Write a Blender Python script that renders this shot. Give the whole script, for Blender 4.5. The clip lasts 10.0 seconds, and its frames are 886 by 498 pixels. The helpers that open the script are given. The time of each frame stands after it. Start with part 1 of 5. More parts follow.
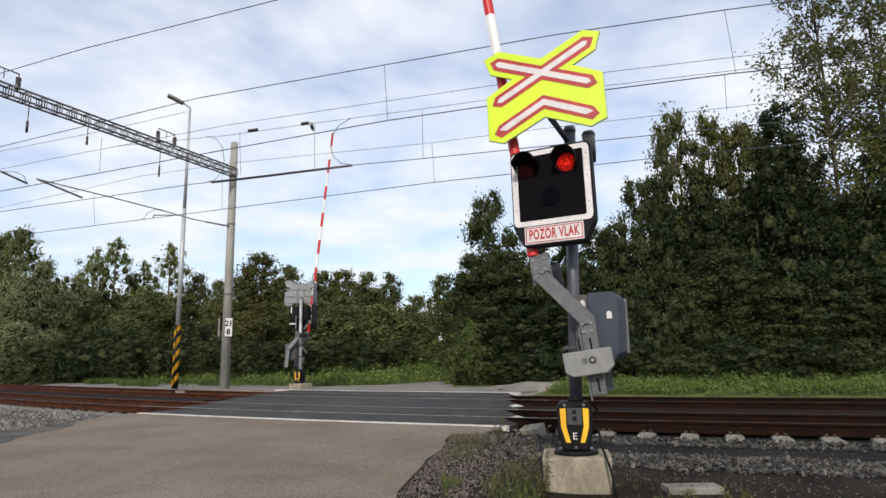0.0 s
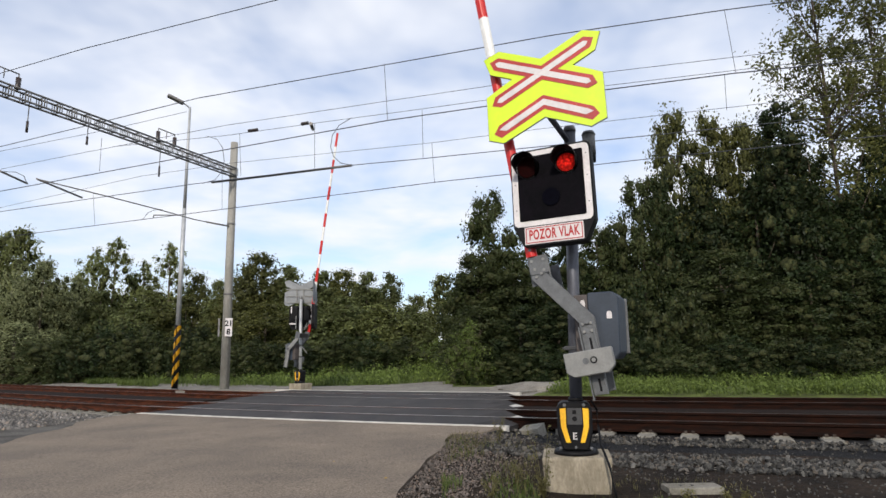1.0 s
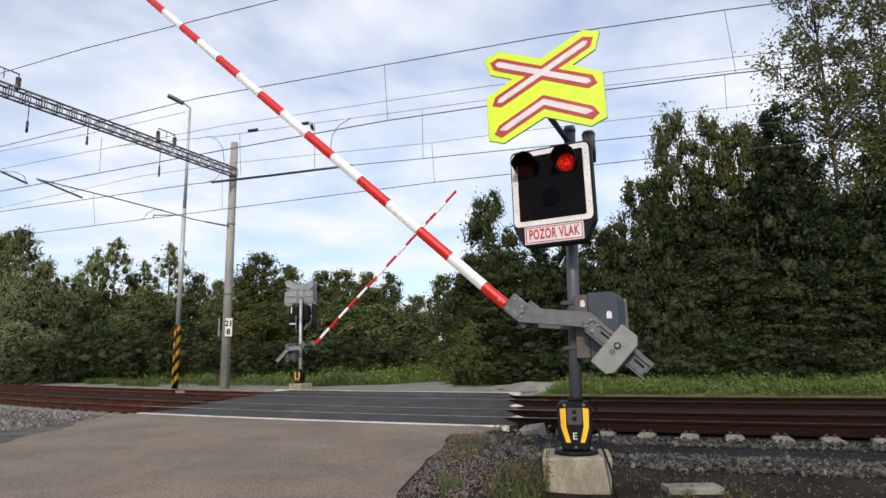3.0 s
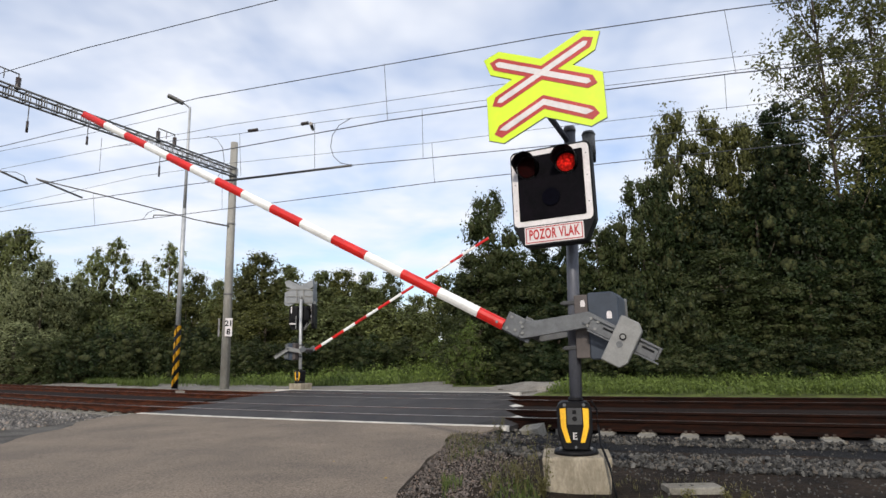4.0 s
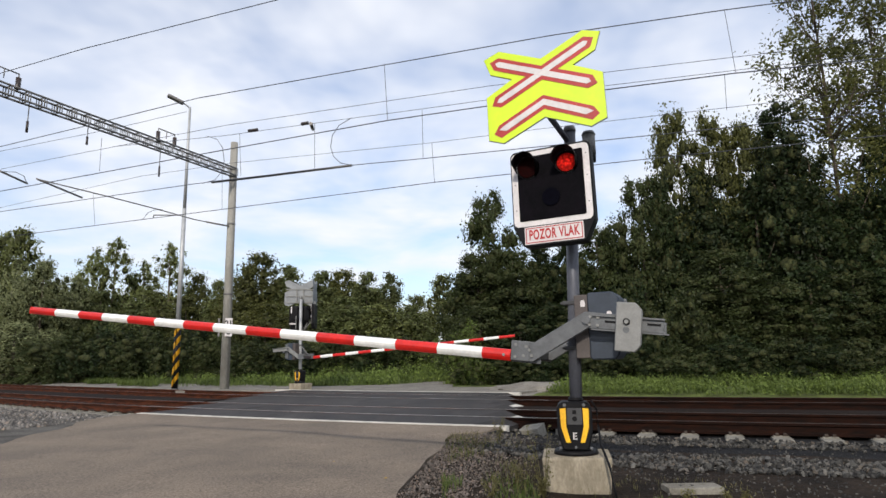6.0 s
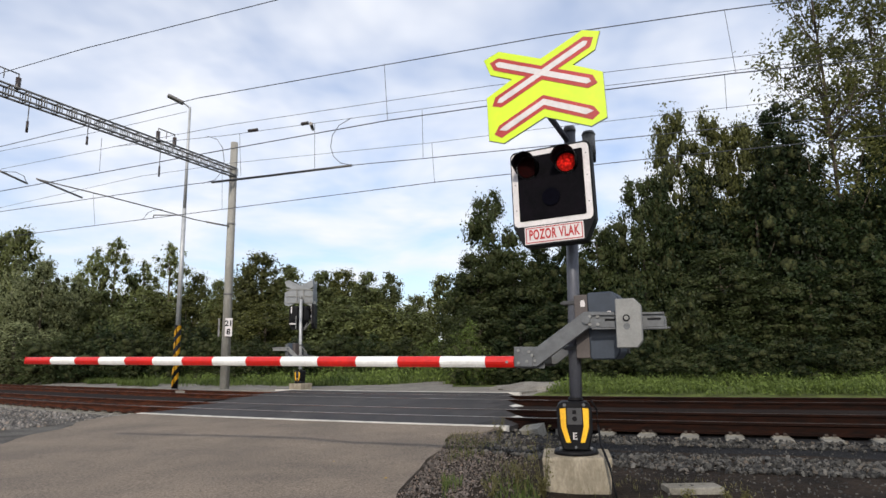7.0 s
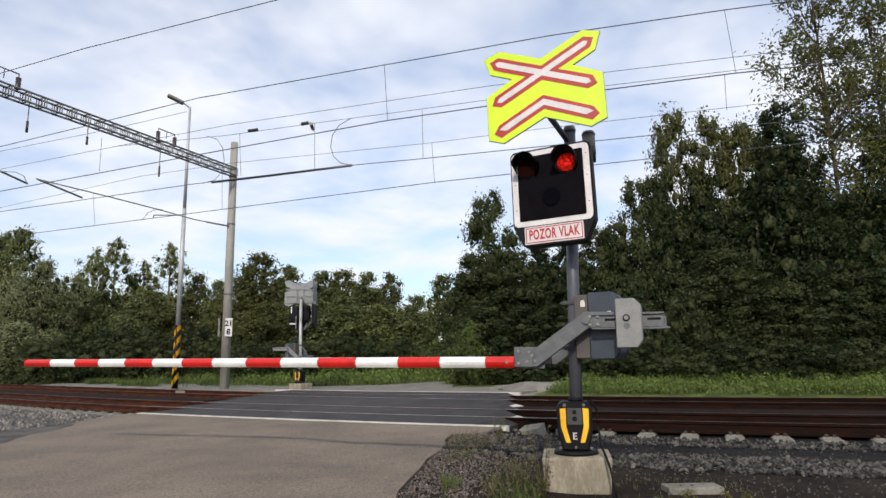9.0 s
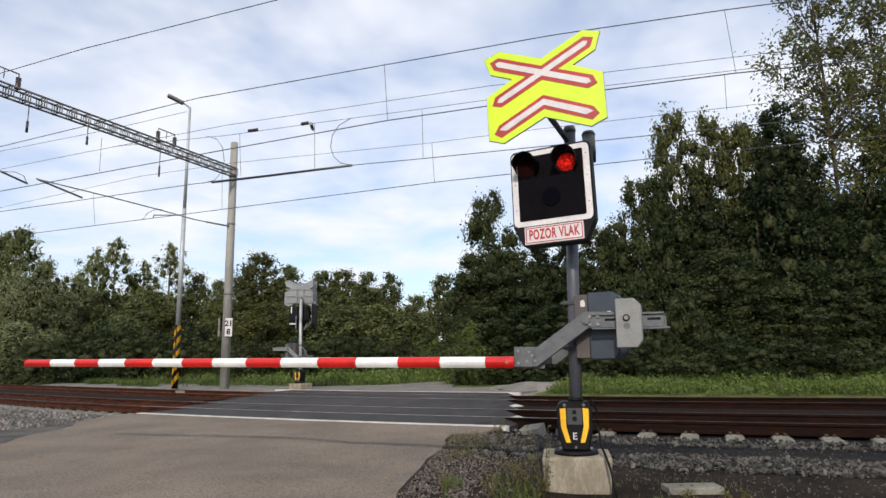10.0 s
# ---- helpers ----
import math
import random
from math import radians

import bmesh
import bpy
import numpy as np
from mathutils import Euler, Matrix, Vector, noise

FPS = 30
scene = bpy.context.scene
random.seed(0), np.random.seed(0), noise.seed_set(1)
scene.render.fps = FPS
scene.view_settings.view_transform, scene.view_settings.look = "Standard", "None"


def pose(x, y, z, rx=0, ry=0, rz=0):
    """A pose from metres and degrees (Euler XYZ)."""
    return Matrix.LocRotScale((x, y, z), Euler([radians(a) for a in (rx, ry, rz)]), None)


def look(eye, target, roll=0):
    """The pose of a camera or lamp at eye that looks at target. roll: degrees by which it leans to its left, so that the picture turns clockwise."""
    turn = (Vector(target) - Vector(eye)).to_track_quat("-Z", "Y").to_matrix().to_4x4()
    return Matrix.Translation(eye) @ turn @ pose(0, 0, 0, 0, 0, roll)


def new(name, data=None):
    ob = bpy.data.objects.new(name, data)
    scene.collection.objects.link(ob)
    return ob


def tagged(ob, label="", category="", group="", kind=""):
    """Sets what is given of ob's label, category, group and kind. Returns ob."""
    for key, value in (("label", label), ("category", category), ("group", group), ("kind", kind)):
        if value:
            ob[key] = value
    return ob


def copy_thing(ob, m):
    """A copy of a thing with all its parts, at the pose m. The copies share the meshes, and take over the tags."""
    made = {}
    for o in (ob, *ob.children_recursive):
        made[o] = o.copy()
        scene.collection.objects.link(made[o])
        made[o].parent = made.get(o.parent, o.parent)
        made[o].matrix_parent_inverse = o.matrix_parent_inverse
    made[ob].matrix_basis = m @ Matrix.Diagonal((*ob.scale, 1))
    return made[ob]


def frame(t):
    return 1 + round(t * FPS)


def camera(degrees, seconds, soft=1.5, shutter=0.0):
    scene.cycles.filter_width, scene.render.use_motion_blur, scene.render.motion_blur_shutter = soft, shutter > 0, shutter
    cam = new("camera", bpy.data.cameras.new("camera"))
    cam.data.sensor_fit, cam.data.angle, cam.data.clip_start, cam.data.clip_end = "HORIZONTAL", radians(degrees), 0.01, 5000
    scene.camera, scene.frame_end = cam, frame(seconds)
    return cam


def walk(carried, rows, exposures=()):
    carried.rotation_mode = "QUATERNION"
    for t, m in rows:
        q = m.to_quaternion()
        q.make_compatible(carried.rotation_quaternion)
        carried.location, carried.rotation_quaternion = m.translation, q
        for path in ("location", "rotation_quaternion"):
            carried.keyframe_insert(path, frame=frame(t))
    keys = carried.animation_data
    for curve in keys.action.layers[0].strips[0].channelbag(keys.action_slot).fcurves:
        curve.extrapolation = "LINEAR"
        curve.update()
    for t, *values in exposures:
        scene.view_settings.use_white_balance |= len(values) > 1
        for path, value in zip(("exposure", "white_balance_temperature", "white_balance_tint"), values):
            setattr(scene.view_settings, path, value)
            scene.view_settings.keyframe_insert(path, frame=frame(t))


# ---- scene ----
cam = camera(71.06, 10.0)
EYE = (0.0, 0.0, 1.01)
VIEW = look(EYE, (0.0, 10.0, 1.01 + 10.0 * 0.17577), roll=-1.06)
walk(cam, [(0.0, VIEW), (10.0, VIEW)])

# ---------------------------------------------------------------- light
SUN_DIR = Vector((-0.25, -1.72, 1.05)).normalized()      # towards the sun
world = bpy.data.worlds.new("world")
scene.world = world
world.use_nodes = True


def build_sky():
    nt = world.node_tree
    nt.nodes.clear()
    N, L = nt.nodes.new, nt.links.new
    out = N("ShaderNodeOutputWorld")
    bg = N("ShaderNodeBackground")
    sky = N("ShaderNodeTexSky")
    sky.sky_type = 'NISHITA'
    sky.sun_disc = False
    sky.sun_elevation = math.asin(SUN_DIR.z)
    sky.sun_rotation = math.atan2(SUN_DIR.x, SUN_DIR.y)
    sky.air_density, sky.dust_density, sky.ozone_density = 1.0, 1.0, 1.2
    co = N("ShaderNodeTexCoord")
    sep = N("ShaderNodeSeparateXYZ")
    L(co.outputs["Generated"], sep.inputs[0])
    up = N("ShaderNodeMath"); up.operation = 'MAXIMUM'; up.inputs[1].default_value = 0.0
    L(sep.outputs[2], up.inputs[0])
    add = N("ShaderNodeMath"); add.operation = 'ADD'; add.inputs[1].default_value = 0.16
    L(up.outputs[0], add.inputs[0])
    dx = N("ShaderNodeMath"); dx.operation = 'DIVIDE'
    dy = N("ShaderNodeMath"); dy.operation = 'DIVIDE'
    L(sep.outputs[0], dx.inputs[0]); L(add.outputs[0], dx.inputs[1])
    L(sep.outputs[1], dy.inputs[0]); L(add.outputs[0], dy.inputs[1])
    com = N("ShaderNodeCombineXYZ")
    L(dx.outputs[0], com.inputs[0]); L(dy.outputs[0], com.inputs[1])
    n1 = N("ShaderNodeTexNoise")
    n1.inputs["Scale"].default_value = 1.5
    n1.inputs["Detail"].default_value = 4.5
    n1.inputs["Roughness"].default_value = 0.55
    n1.inputs["Distortion"].default_value = 0.2
    L(com.outputs[0], n1.inputs["Vector"])
    r1 = N("ShaderNodeValToRGB")
    r1.color_ramp.elements[0].position, r1.color_ramp.elements[1].position = 0.36, 0.62
    r1.color_ramp.elements[0].color = (0.34, 0.34, 0.34, 1)
    L(n1.outputs[0], r1.inputs[0])
    n2 = N("ShaderNodeTexNoise")
    n2.inputs["Scale"].default_value = 3.1
    n2.inputs["Detail"].default_value = 6.0
    L(com.outputs[0], n2.inputs["Vector"])
    shade = N("ShaderNodeMix"); shade.data_type = 'RGBA'
    shade.inputs[6].default_value = (7.0, 7.4, 8.4, 1)
    shade.inputs[7].default_value = (7.9, 8.0, 8.3, 1)
    L(n2.outputs[0], shade.inputs[0])
    gain = N("ShaderNodeMix"); gain.data_type = 'RGBA'; gain.blend_type = 'MULTIPLY'
    gain.inputs[0].default_value = 1.0
    gain.inputs[7].default_value = (1.10, 1.22, 1.40, 1)
    L(sky.outputs[0], gain.inputs[6])
    mix = N("ShaderNodeMix"); mix.data_type = 'RGBA'
    L(r1.outputs[0], mix.inputs[0])
    L(gain.outputs[2], mix.inputs[6]); L(shade.outputs[2], mix.inputs[7])
    L(mix.outputs[2], bg.inputs[0])
    bg.inputs[1].default_value = 0.10
    L(bg.outputs[0], out.inputs[0])


build_sky()
sun = new("sun", bpy.data.lights.new("sun", 'SUN'))
sun.data.energy = 2.4
sun.data.angle = radians(2.0)
sun.data.color = (1.0, 0.91, 0.78)
sun.matrix_world = look(SUN_DIR * 50, (0, 0, 0))
scene.view_settings.exposure = 0.35


# ---------------------------------------------------------------- materials
def mat(name, a, b=None, scale=8.0, rough=0.7, metal=0.0, bump=0.0, bscale=None, fine=0.25, stretch=None, rand=0.0, emit=None, spec=None, hi=0.62, lo=0.38):
    m = bpy.data.materials.new(name)
    m.use_nodes = True
    nt = m.node_tree
    N, L = nt.nodes.new, nt.links.new
    p = nt.nodes["Principled BSDF"]
    b = b or tuple(c * 0.7 for c in a)
    co = N("ShaderNodeTexCoord")
    vec = co.outputs["Object"]
    if stretch:
        mp = N("ShaderNodeMapping")
        mp.inputs["Scale"].default_value = stretch
        L(vec, mp.inputs[0])
        vec = mp.outputs[0]
    n = N("ShaderNodeTexNoise")
    n.inputs["Scale"].default_value = scale
    n.inputs["Detail"].default_value = 8
    n.inputs["Roughness"].default_value = 0.62
    L(vec, n.inputs["Vector"])
    r = N("ShaderNodeValToRGB")
    r.color_ramp.elements[0].position, r.color_ramp.elements[1].position = lo, hi
    r.color_ramp.elements[0].color = (*b, 1)
    r.color_ramp.elements[1].color = (*a, 1)
    L(n.outputs[0], r.inputs[0])
    col = r.outputs[0]
    n2 = N("ShaderNodeTexNoise")
    n2.inputs["Scale"].default_value = (bscale or scale * 9)
    n2.inputs["Detail"].default_value = 5
    L(vec, n2.inputs["Vector"])
    if fine:
        v = N("ShaderNodeMapRange")
        v.inputs[1].default_value, v.inputs[2].default_value = 0.3, 0.7
        v.inputs[3].default_value, v.inputs[4].default_value = 1 - fine, 1 + fine
        L(n2.outputs[0], v.inputs[0])
        mu = N("ShaderNodeVectorMath"); mu.operation = 'SCALE'
        L(col, mu.inputs[0]); L(v.outputs[0], mu.inputs["Scale"])
        col = mu.outputs[0]
    if rand:
        oi = N("ShaderNodeObjectInfo")
        v = N("ShaderNodeMapRange")
        v.inputs[3].default_value, v.inputs[4].default_value = 1 - rand, 1 + rand
        L(oi.outputs["Random"], v.inputs[0])
        mu = N("ShaderNodeVectorMath"); mu.operation = 'SCALE'
        L(col, mu.inputs[0]); L(v.outputs[0], mu.inputs["Scale"])
        col = mu.outputs[0]
    L(col, p.inputs["Base Color"])
    rr = N("ShaderNodeMapRange")
    rr.inputs[3].default_value, rr.inputs[4].default_value = max(0.05, rough - 0.12), min(1.0, rough + 0.12)
    L(n.outputs[0], rr.inputs[0])
    L(rr.outputs[0], p.inputs["Roughness"])
    p.inputs["Metallic"].default_value = metal
    if spec is not None:
        p.inputs["Specular IOR Level"].default_value = spec
    if bump:
        bp = N("ShaderNodeBump")
        bp.inputs["Strength"].default_value = bump
        bp.inputs["Distance"].default_value = 0.02
        L(n2.outputs[0], bp.inputs["Height"])
        L(bp.outputs[0], p.inputs["Normal"])
    if emit:
        p.inputs["Emission Color"].default_value = (*emit[0], 1)
        p.inputs["Emission Strength"].default_value = emit[1]
    return m


def leaf_mat(name, a, b, back=0.35):
    m = bpy.data.materials.new(name)
    m.use_nodes = True
    nt = m.node_tree
    N, L = nt.nodes.new, nt.links.new
    p = nt.nodes["Principled BSDF"]
    co = N("ShaderNodeTexCoord")
    n = N("ShaderNodeTexNoise")
    n.inputs["Scale"].default_value = 0.55
    n.inputs["Detail"].default_value = 4
    L(co.outputs["Object"], n.inputs["Vector"])
    g = N("ShaderNodeNewGeometry")
    s = N("ShaderNodeMath"); s.operation = 'MULTIPLY_ADD'
    s.inputs[1].default_value = 0.42
    L(g.outputs["Random Per Island"], s.inputs[0])
    h = N("ShaderNodeMath"); h.operation = 'MULTIPLY_ADD'
    h.inputs[1].default_value, h.inputs[2].default_value = 1.3, -0.42
    L(n.outputs[0], h.inputs[0])
    L(h.outputs[0], s.inputs[2])
    r = N("ShaderNodeValToRGB")
    r.color_ramp.elements[0].color = (*b, 1)
    r.color_ramp.elements[1].color = (*a, 1)
    L(s.outputs[0], r.inputs[0])
    oi = N("ShaderNodeObjectInfo")
    v = N("ShaderNodeMapRange")
    v.inputs[3].default_value, v.inputs[4].default_value = 0.75, 1.25
    L(oi.outputs["Random"], v.inputs[0])
    mu = N("ShaderNodeVectorMath"); mu.operation = 'SCALE'
    L(r.outputs[0], mu.inputs[0]); L(v.outputs[0], mu.inputs["Scale"])
    L(mu.outputs[0], p.inputs["Base Color"])
    p.inputs["Roughness"].default_value = 0.5
    p.inputs["Specular IOR Level"].default_value = 0.18
    t = N("ShaderNodeBsdfTranslucent")
    L(mu.outputs[0], t.inputs[0])
    mx = N("ShaderNodeMixShader")
    mx.inputs[0].default_value = back
    L(p.outputs[0], mx.inputs[1]); L(t.outputs[0], mx.inputs[2])
    L(mx.outputs[0], nt.nodes["Material Output"].inputs[0])
    return m


M_RED = mat("red_paint", (0.58, 0.012, 0.008), (0.46, 0.010, 0.007), 3, 0.38, fine=0.1)
M_WHITE = mat("white_paint", (0.82, 0.82, 0.80), (0.68, 0.68, 0.66), 4, 0.42, fine=0.06)
M_STEEL = mat("galvanised_steel", (0.1283, 0.1339, 0.1408), (0.0949, 0.0977, 0.1029), 14, 0.5, 0.35, 0.05, fine=0.12)
M_PALE = mat("pale_grey_casting", (0.2232, 0.2232, 0.2165), (0.1798, 0.1798, 0.1744), 9, 0.55, 0.15, 0.05, fine=0.08)
M_POLE = mat("zinc_grey_pole", (0.1067, 0.1123, 0.1348), (0.0786, 0.0814, 0.0983), 7, 0.5, 0.3, 0.04, fine=0.14, stretch=(1, 1, 0.35))
M_BLUEBOX = mat("blue_grey_paint", (0.0324, 0.0432, 0.0626), (0.0238, 0.0324, 0.0475), 5, 0.5, fine=0.1)
M_BROWNBOX = mat("brown_grey_metal", (0.0900, 0.0750, 0.0690), (0.0660, 0.0540, 0.0510), 6, 0.55, 0.1, fine=0.12)
M_BLACK = mat("black_plastic", (0.0060, 0.0060, 0.0072), (0.0096, 0.0096, 0.0108), 9, 0.5, fine=0.15, spec=0.12)
M_BOARD = mat("matt_black_board", (0.004, 0.004, 0.005), (0.006, 0.005, 0.007), 5, 0.6, fine=0.2, spec=0.02)
M_DARKGREY = mat("dark_grey_plastic", (0.045, 0.045, 0.048), (0.03, 0.03, 0.032), 9, 0.5, fine=0.15)
M_YELLOW = mat("yellow_paint", (0.85, 0.47, 0.01), (0.68, 0.36, 0.01), 8, 0.45, fine=0.12)
M_LIME = mat("fluorescent_lime_sheet", (0.60, 0.79, 0.015), (0.52, 0.71, 0.015), 2.0, 0.4, fine=0.04)
M_SIGNRED = mat("sign_red_sheet", (0.42, 0.025, 0.025), (0.33, 0.02, 0.02), 5, 0.45, fine=0.08)
M_SIGNWHITE = mat("sign_white_sheet", (0.66, 0.62, 0.62), (0.56, 0.53, 0.53), 5, 0.45, fine=0.06)
M_ALU = mat("aluminium_sheet", (0.2310, 0.2420, 0.2530), (0.1870, 0.1980, 0.2090), 5, 0.5, 0.3, fine=0.1)
M_LENS_OFF = mat("dark_red_lens", (0.0140, 0.0015, 0.0015), (0.0050, 0.0010, 0.0010), 60, 0.55, fine=0.4, spec=0.02)
M_LENS_WHITE = mat("dark_clear_lens", (0.0030, 0.0030, 0.0060), (0.0020, 0.0020, 0.0040), 60, 0.6, fine=0.4, spec=0.01)
M_CONCRETE = mat("pale_concrete", (0.3089, 0.2714, 0.2089), (0.2059, 0.1778, 0.1334), 5, 0.9, bump=0.35, fine=0.16, spec=0.12, stretch=(1.2, 1.2, 0.55))
M_SLEEPER = mat("sleeper_concrete", (0.2312, 0.2176, 0.1873), (0.1496, 0.1394, 0.1163), 6, 0.9, bump=0.3, fine=0.2, spec=0.12)
M_MASTCON = mat("mast_concrete", (0.30, 0.29, 0.26), (0.22, 0.21, 0.19), 3, 0.85, bump=0.2, fine=0.12, stretch=(1, 1, 0.3))
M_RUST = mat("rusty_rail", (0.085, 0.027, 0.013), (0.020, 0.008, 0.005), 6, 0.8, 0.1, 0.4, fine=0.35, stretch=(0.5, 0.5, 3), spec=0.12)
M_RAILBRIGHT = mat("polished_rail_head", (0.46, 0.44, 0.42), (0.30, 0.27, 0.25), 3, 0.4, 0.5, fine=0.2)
# M_RUST pattern in a darker colour, for rails where x > 0
M_RUSTDARK = mat("darker_rusty_rail", (0.0189, 0.0060, 0.0029), (0.0056, 0.0025, 0.0017), 6, 0.8, 0.1, 0.4, fine=0.35, stretch=(0.5, 0.5, 3), spec=0.12)
M_RAILTOP = mat("worn_rail_head", (0.0819, 0.0600, 0.0459), (0.0441, 0.0300, 0.0227), 3, 0.5, 0.4, fine=0.2)
M_ASPHALT = mat("weathered_asphalt", (0.2017, 0.1645, 0.1296), (0.1454, 0.1209, 0.0984), 0.7, 0.9, bump=0.5, bscale=48, fine=0.42, spec=0.12)
M_RUBBER = mat("dark_crossing_panel", (0.0544, 0.0488, 0.0466), (0.0214, 0.0192, 0.0186), 2.2, 0.7, bump=0.25, bscale=60, fine=0.3, stretch=(1.3, 0.22, 1), rand=0.16, hi=0.66, lo=0.36, spec=0.2)
M_KERB = mat("white_edge_beam", (0.5712, 0.5426, 0.4950), (0.3998, 0.3808, 0.3427), 4, 0.85, bump=0.2, fine=0.18)


def stone_mat(name, dark, light):
    m = mat(name, light, dark, 30, 0.9, bump=0.4, fine=0.2, spec=0.15)
    nt = m.node_tree
    N, L = nt.nodes.new, nt.links.new
    p = nt.nodes["Principled BSDF"]
    old = p.inputs["Base Color"].links[0].from_socket
    g = N("ShaderNodeNewGeometry")
    r = N("ShaderNodeValToRGB")
    r.color_ramp.elements[0].color = (*dark, 1)
    r.color_ramp.elements[1].color = (*light, 1)
    e = r.color_ramp.elements.new(0.45)
    e.color = (*[0.5 * d + 0.28 * l for d, l in zip(dark, light)], 1)
    e = r.color_ramp.elements.new(0.8)
    e.color = (*[0.72 * l for l in light], 1)
    e = r.color_ramp.elements.new(0.9)
    e.color = (light[0] * 0.72, light[1] * 0.60, light[2] * 0.50, 1)
    L(g.outputs["Random Per Island"], r.inputs[0])
    mx = N("ShaderNodeMix"); mx.data_type = 'RGBA'
    mx.inputs[0].default_value = 0.85
    L(old, mx.inputs[6]); L(r.outputs[0], mx.inputs[7])
    L(mx.outputs[2], p.inputs["Base Color"])
    return m


M_STONE = stone_mat("ballast_stone", (0.0090, 0.0092, 0.0102), (0.1520, 0.1474, 0.1382))
M_STONEMID = stone_mat("grey_ballast", (0.0144, 0.0142, 0.0141), (0.1371, 0.1325, 0.1226))
M_VERGE = stone_mat("brown_verge_gravel", (0.0498, 0.0421, 0.0366), (0.2322, 0.1993, 0.1823))
M_STONEDUST = stone_mat("pale_ballast", (0.055, 0.053, 0.052), (0.33, 0.31, 0.29))
M_WOOD = mat("tree_bark", (0.11, 0.085, 0.06), (0.05, 0.04, 0.03), 6, 0.95, bump=0.5, fine=0.3, stretch=(1, 1, 0.25))
M_WIRE = mat("oxidised_copper_wire", (0.055, 0.06, 0.075), (0.04, 0.045, 0.055), 3, 0.6, 0.3, fine=0.1)
M_PORTAL = mat("weathered_grey_steel", (0.20, 0.195, 0.19), (0.13, 0.125, 0.12), 6, 0.6, 0.3, fine=0.2)
M_INSUL = mat("brown_porcelain", (0.035, 0.022, 0.018), (0.02, 0.015, 0.013), 6, 0.3, fine=0.2)
M_LAMPPOST = mat("galvanised_lamp_post", (0.44, 0.45, 0.46), (0.36, 0.37, 0.38), 5, 0.5, 0.35, fine=0.1)
# the shade inside the crowns is painted into this dark colour
M_INNERSHADE = mat("shaded_inner_foliage", (0.055, 0.060, 0.024), (0.022, 0.025, 0.011), 6, 0.9, bump=0.8, bscale=30, fine=0.6, spec=0.12)
L_MID = leaf_mat("mid_green_leaves", (0.0859, 0.1058, 0.0373), (0.0189, 0.0276, 0.0103))
L_DARK = leaf_mat("dark_green_leaves", (0.0428, 0.0651, 0.0233), (0.0089, 0.0150, 0.0060))
# distance haze put into the leaf colour, paler than L_MID and L_DARK
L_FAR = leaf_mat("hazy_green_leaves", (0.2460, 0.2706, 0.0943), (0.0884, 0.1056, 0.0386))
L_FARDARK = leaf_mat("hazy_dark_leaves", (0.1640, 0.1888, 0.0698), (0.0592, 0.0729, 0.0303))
L_GREY = leaf_mat("silver_green_leaves", (0.3246, 0.3398, 0.1753), (0.1246, 0.1509, 0.0673))
L_OLIVE = leaf_mat("olive_green_leaves", (0.1702, 0.1702, 0.0517), (0.0462, 0.0547, 0.0176))
L_FRESH = leaf_mat("fresh_green_leaves", (0.2038, 0.2674, 0.0644), (0.0719, 0.1038, 0.0254))
L_GRASS = leaf_mat("meadow_grass", (0.1240, 0.1636, 0.0439), (0.0412, 0.0626, 0.0164))
L_DRY = leaf_mat("dry_weed_stems", (0.20, 0.17, 0.08), (0.08, 0.085, 0.03))


def glow_mat():
    """Red lamp seen through a ribbed lens."""
    m = mat("glowing_red_disc", (0.25, 0.006, 0.004), (0.12, 0.003, 0.002), 45, 0.6, fine=0.4, spec=0.02)
    nt = m.node_tree
    N, L = nt.nodes.new, nt.links.new
    p = nt.nodes["Principled BSDF"]
    co = N("ShaderNodeTexCoord")
    cell = N("ShaderNodeTexVoronoi")
    cell.inputs["Scale"].default_value = 40
    L(co.outputs["Object"], cell.inputs["Vector"])
    dot = N("ShaderNodeMapRange")
    dot.inputs[1].default_value, dot.inputs[2].default_value = 0.15, 0.65
    dot.inputs[3].default_value, dot.inputs[4].default_value = 1.0, 0.16
    L(cell.outputs["Distance"], dot.inputs[0])
    far_off = N("ShaderNodeVectorMath"); far_off.operation = 'LENGTH'
    L(co.outputs["Object"], far_off.inputs[0])
    edge = N("ShaderNodeMapRange")
    edge.inputs[1].default_value, edge.inputs[2].default_value = 0.02, 0.088
    edge.inputs[3].default_value, edge.inputs[4].default_value = 1.0, 0.25
    L(far_off.outputs["Value"], edge.inputs[0])
    r = N("ShaderNodeMath"); r.operation = 'MULTIPLY'
    L(dot.outputs[0], r.inputs[0]); L(edge.outputs[0], r.inputs[1])
    p.inputs["Emission Color"].default_value = (1.0, 0.022, 0.014, 1)
    soft = N("ShaderNodeMath"); soft.operation = 'MULTIPLY'; soft.inputs[1].default_value = 0.72
    L(r.outputs[0], soft.inputs[0])
    L(soft.outputs[0], p.inputs["Emission Strength"])
    return m


M_GLOW = glow_mat()


# ---------------------------------------------------------------- mesh helpers
def mesh(bm, name, material):
    me = bpy.data.meshes.new(name)
    bm.normal_update()
    bm.to_mesh(me)
    bm.free()
    me.materials.append(material)
    return me


def part(name, bm, material, parent=None, label="", m=None):
    ob = new(name, mesh(bm, name, material))
    if parent:
        ob.parent = parent
    if m is not None:
        ob.matrix_basis = m
    if label:
        tagged(ob, label)
    return ob


def thing(name, label, category, m=None, group="", kind=""):
    ob = new(name)
    ob.empty_display_size = 0.2
    if m is not None:
        ob.matrix_basis = m
    return tagged(ob, label, category, group, kind)


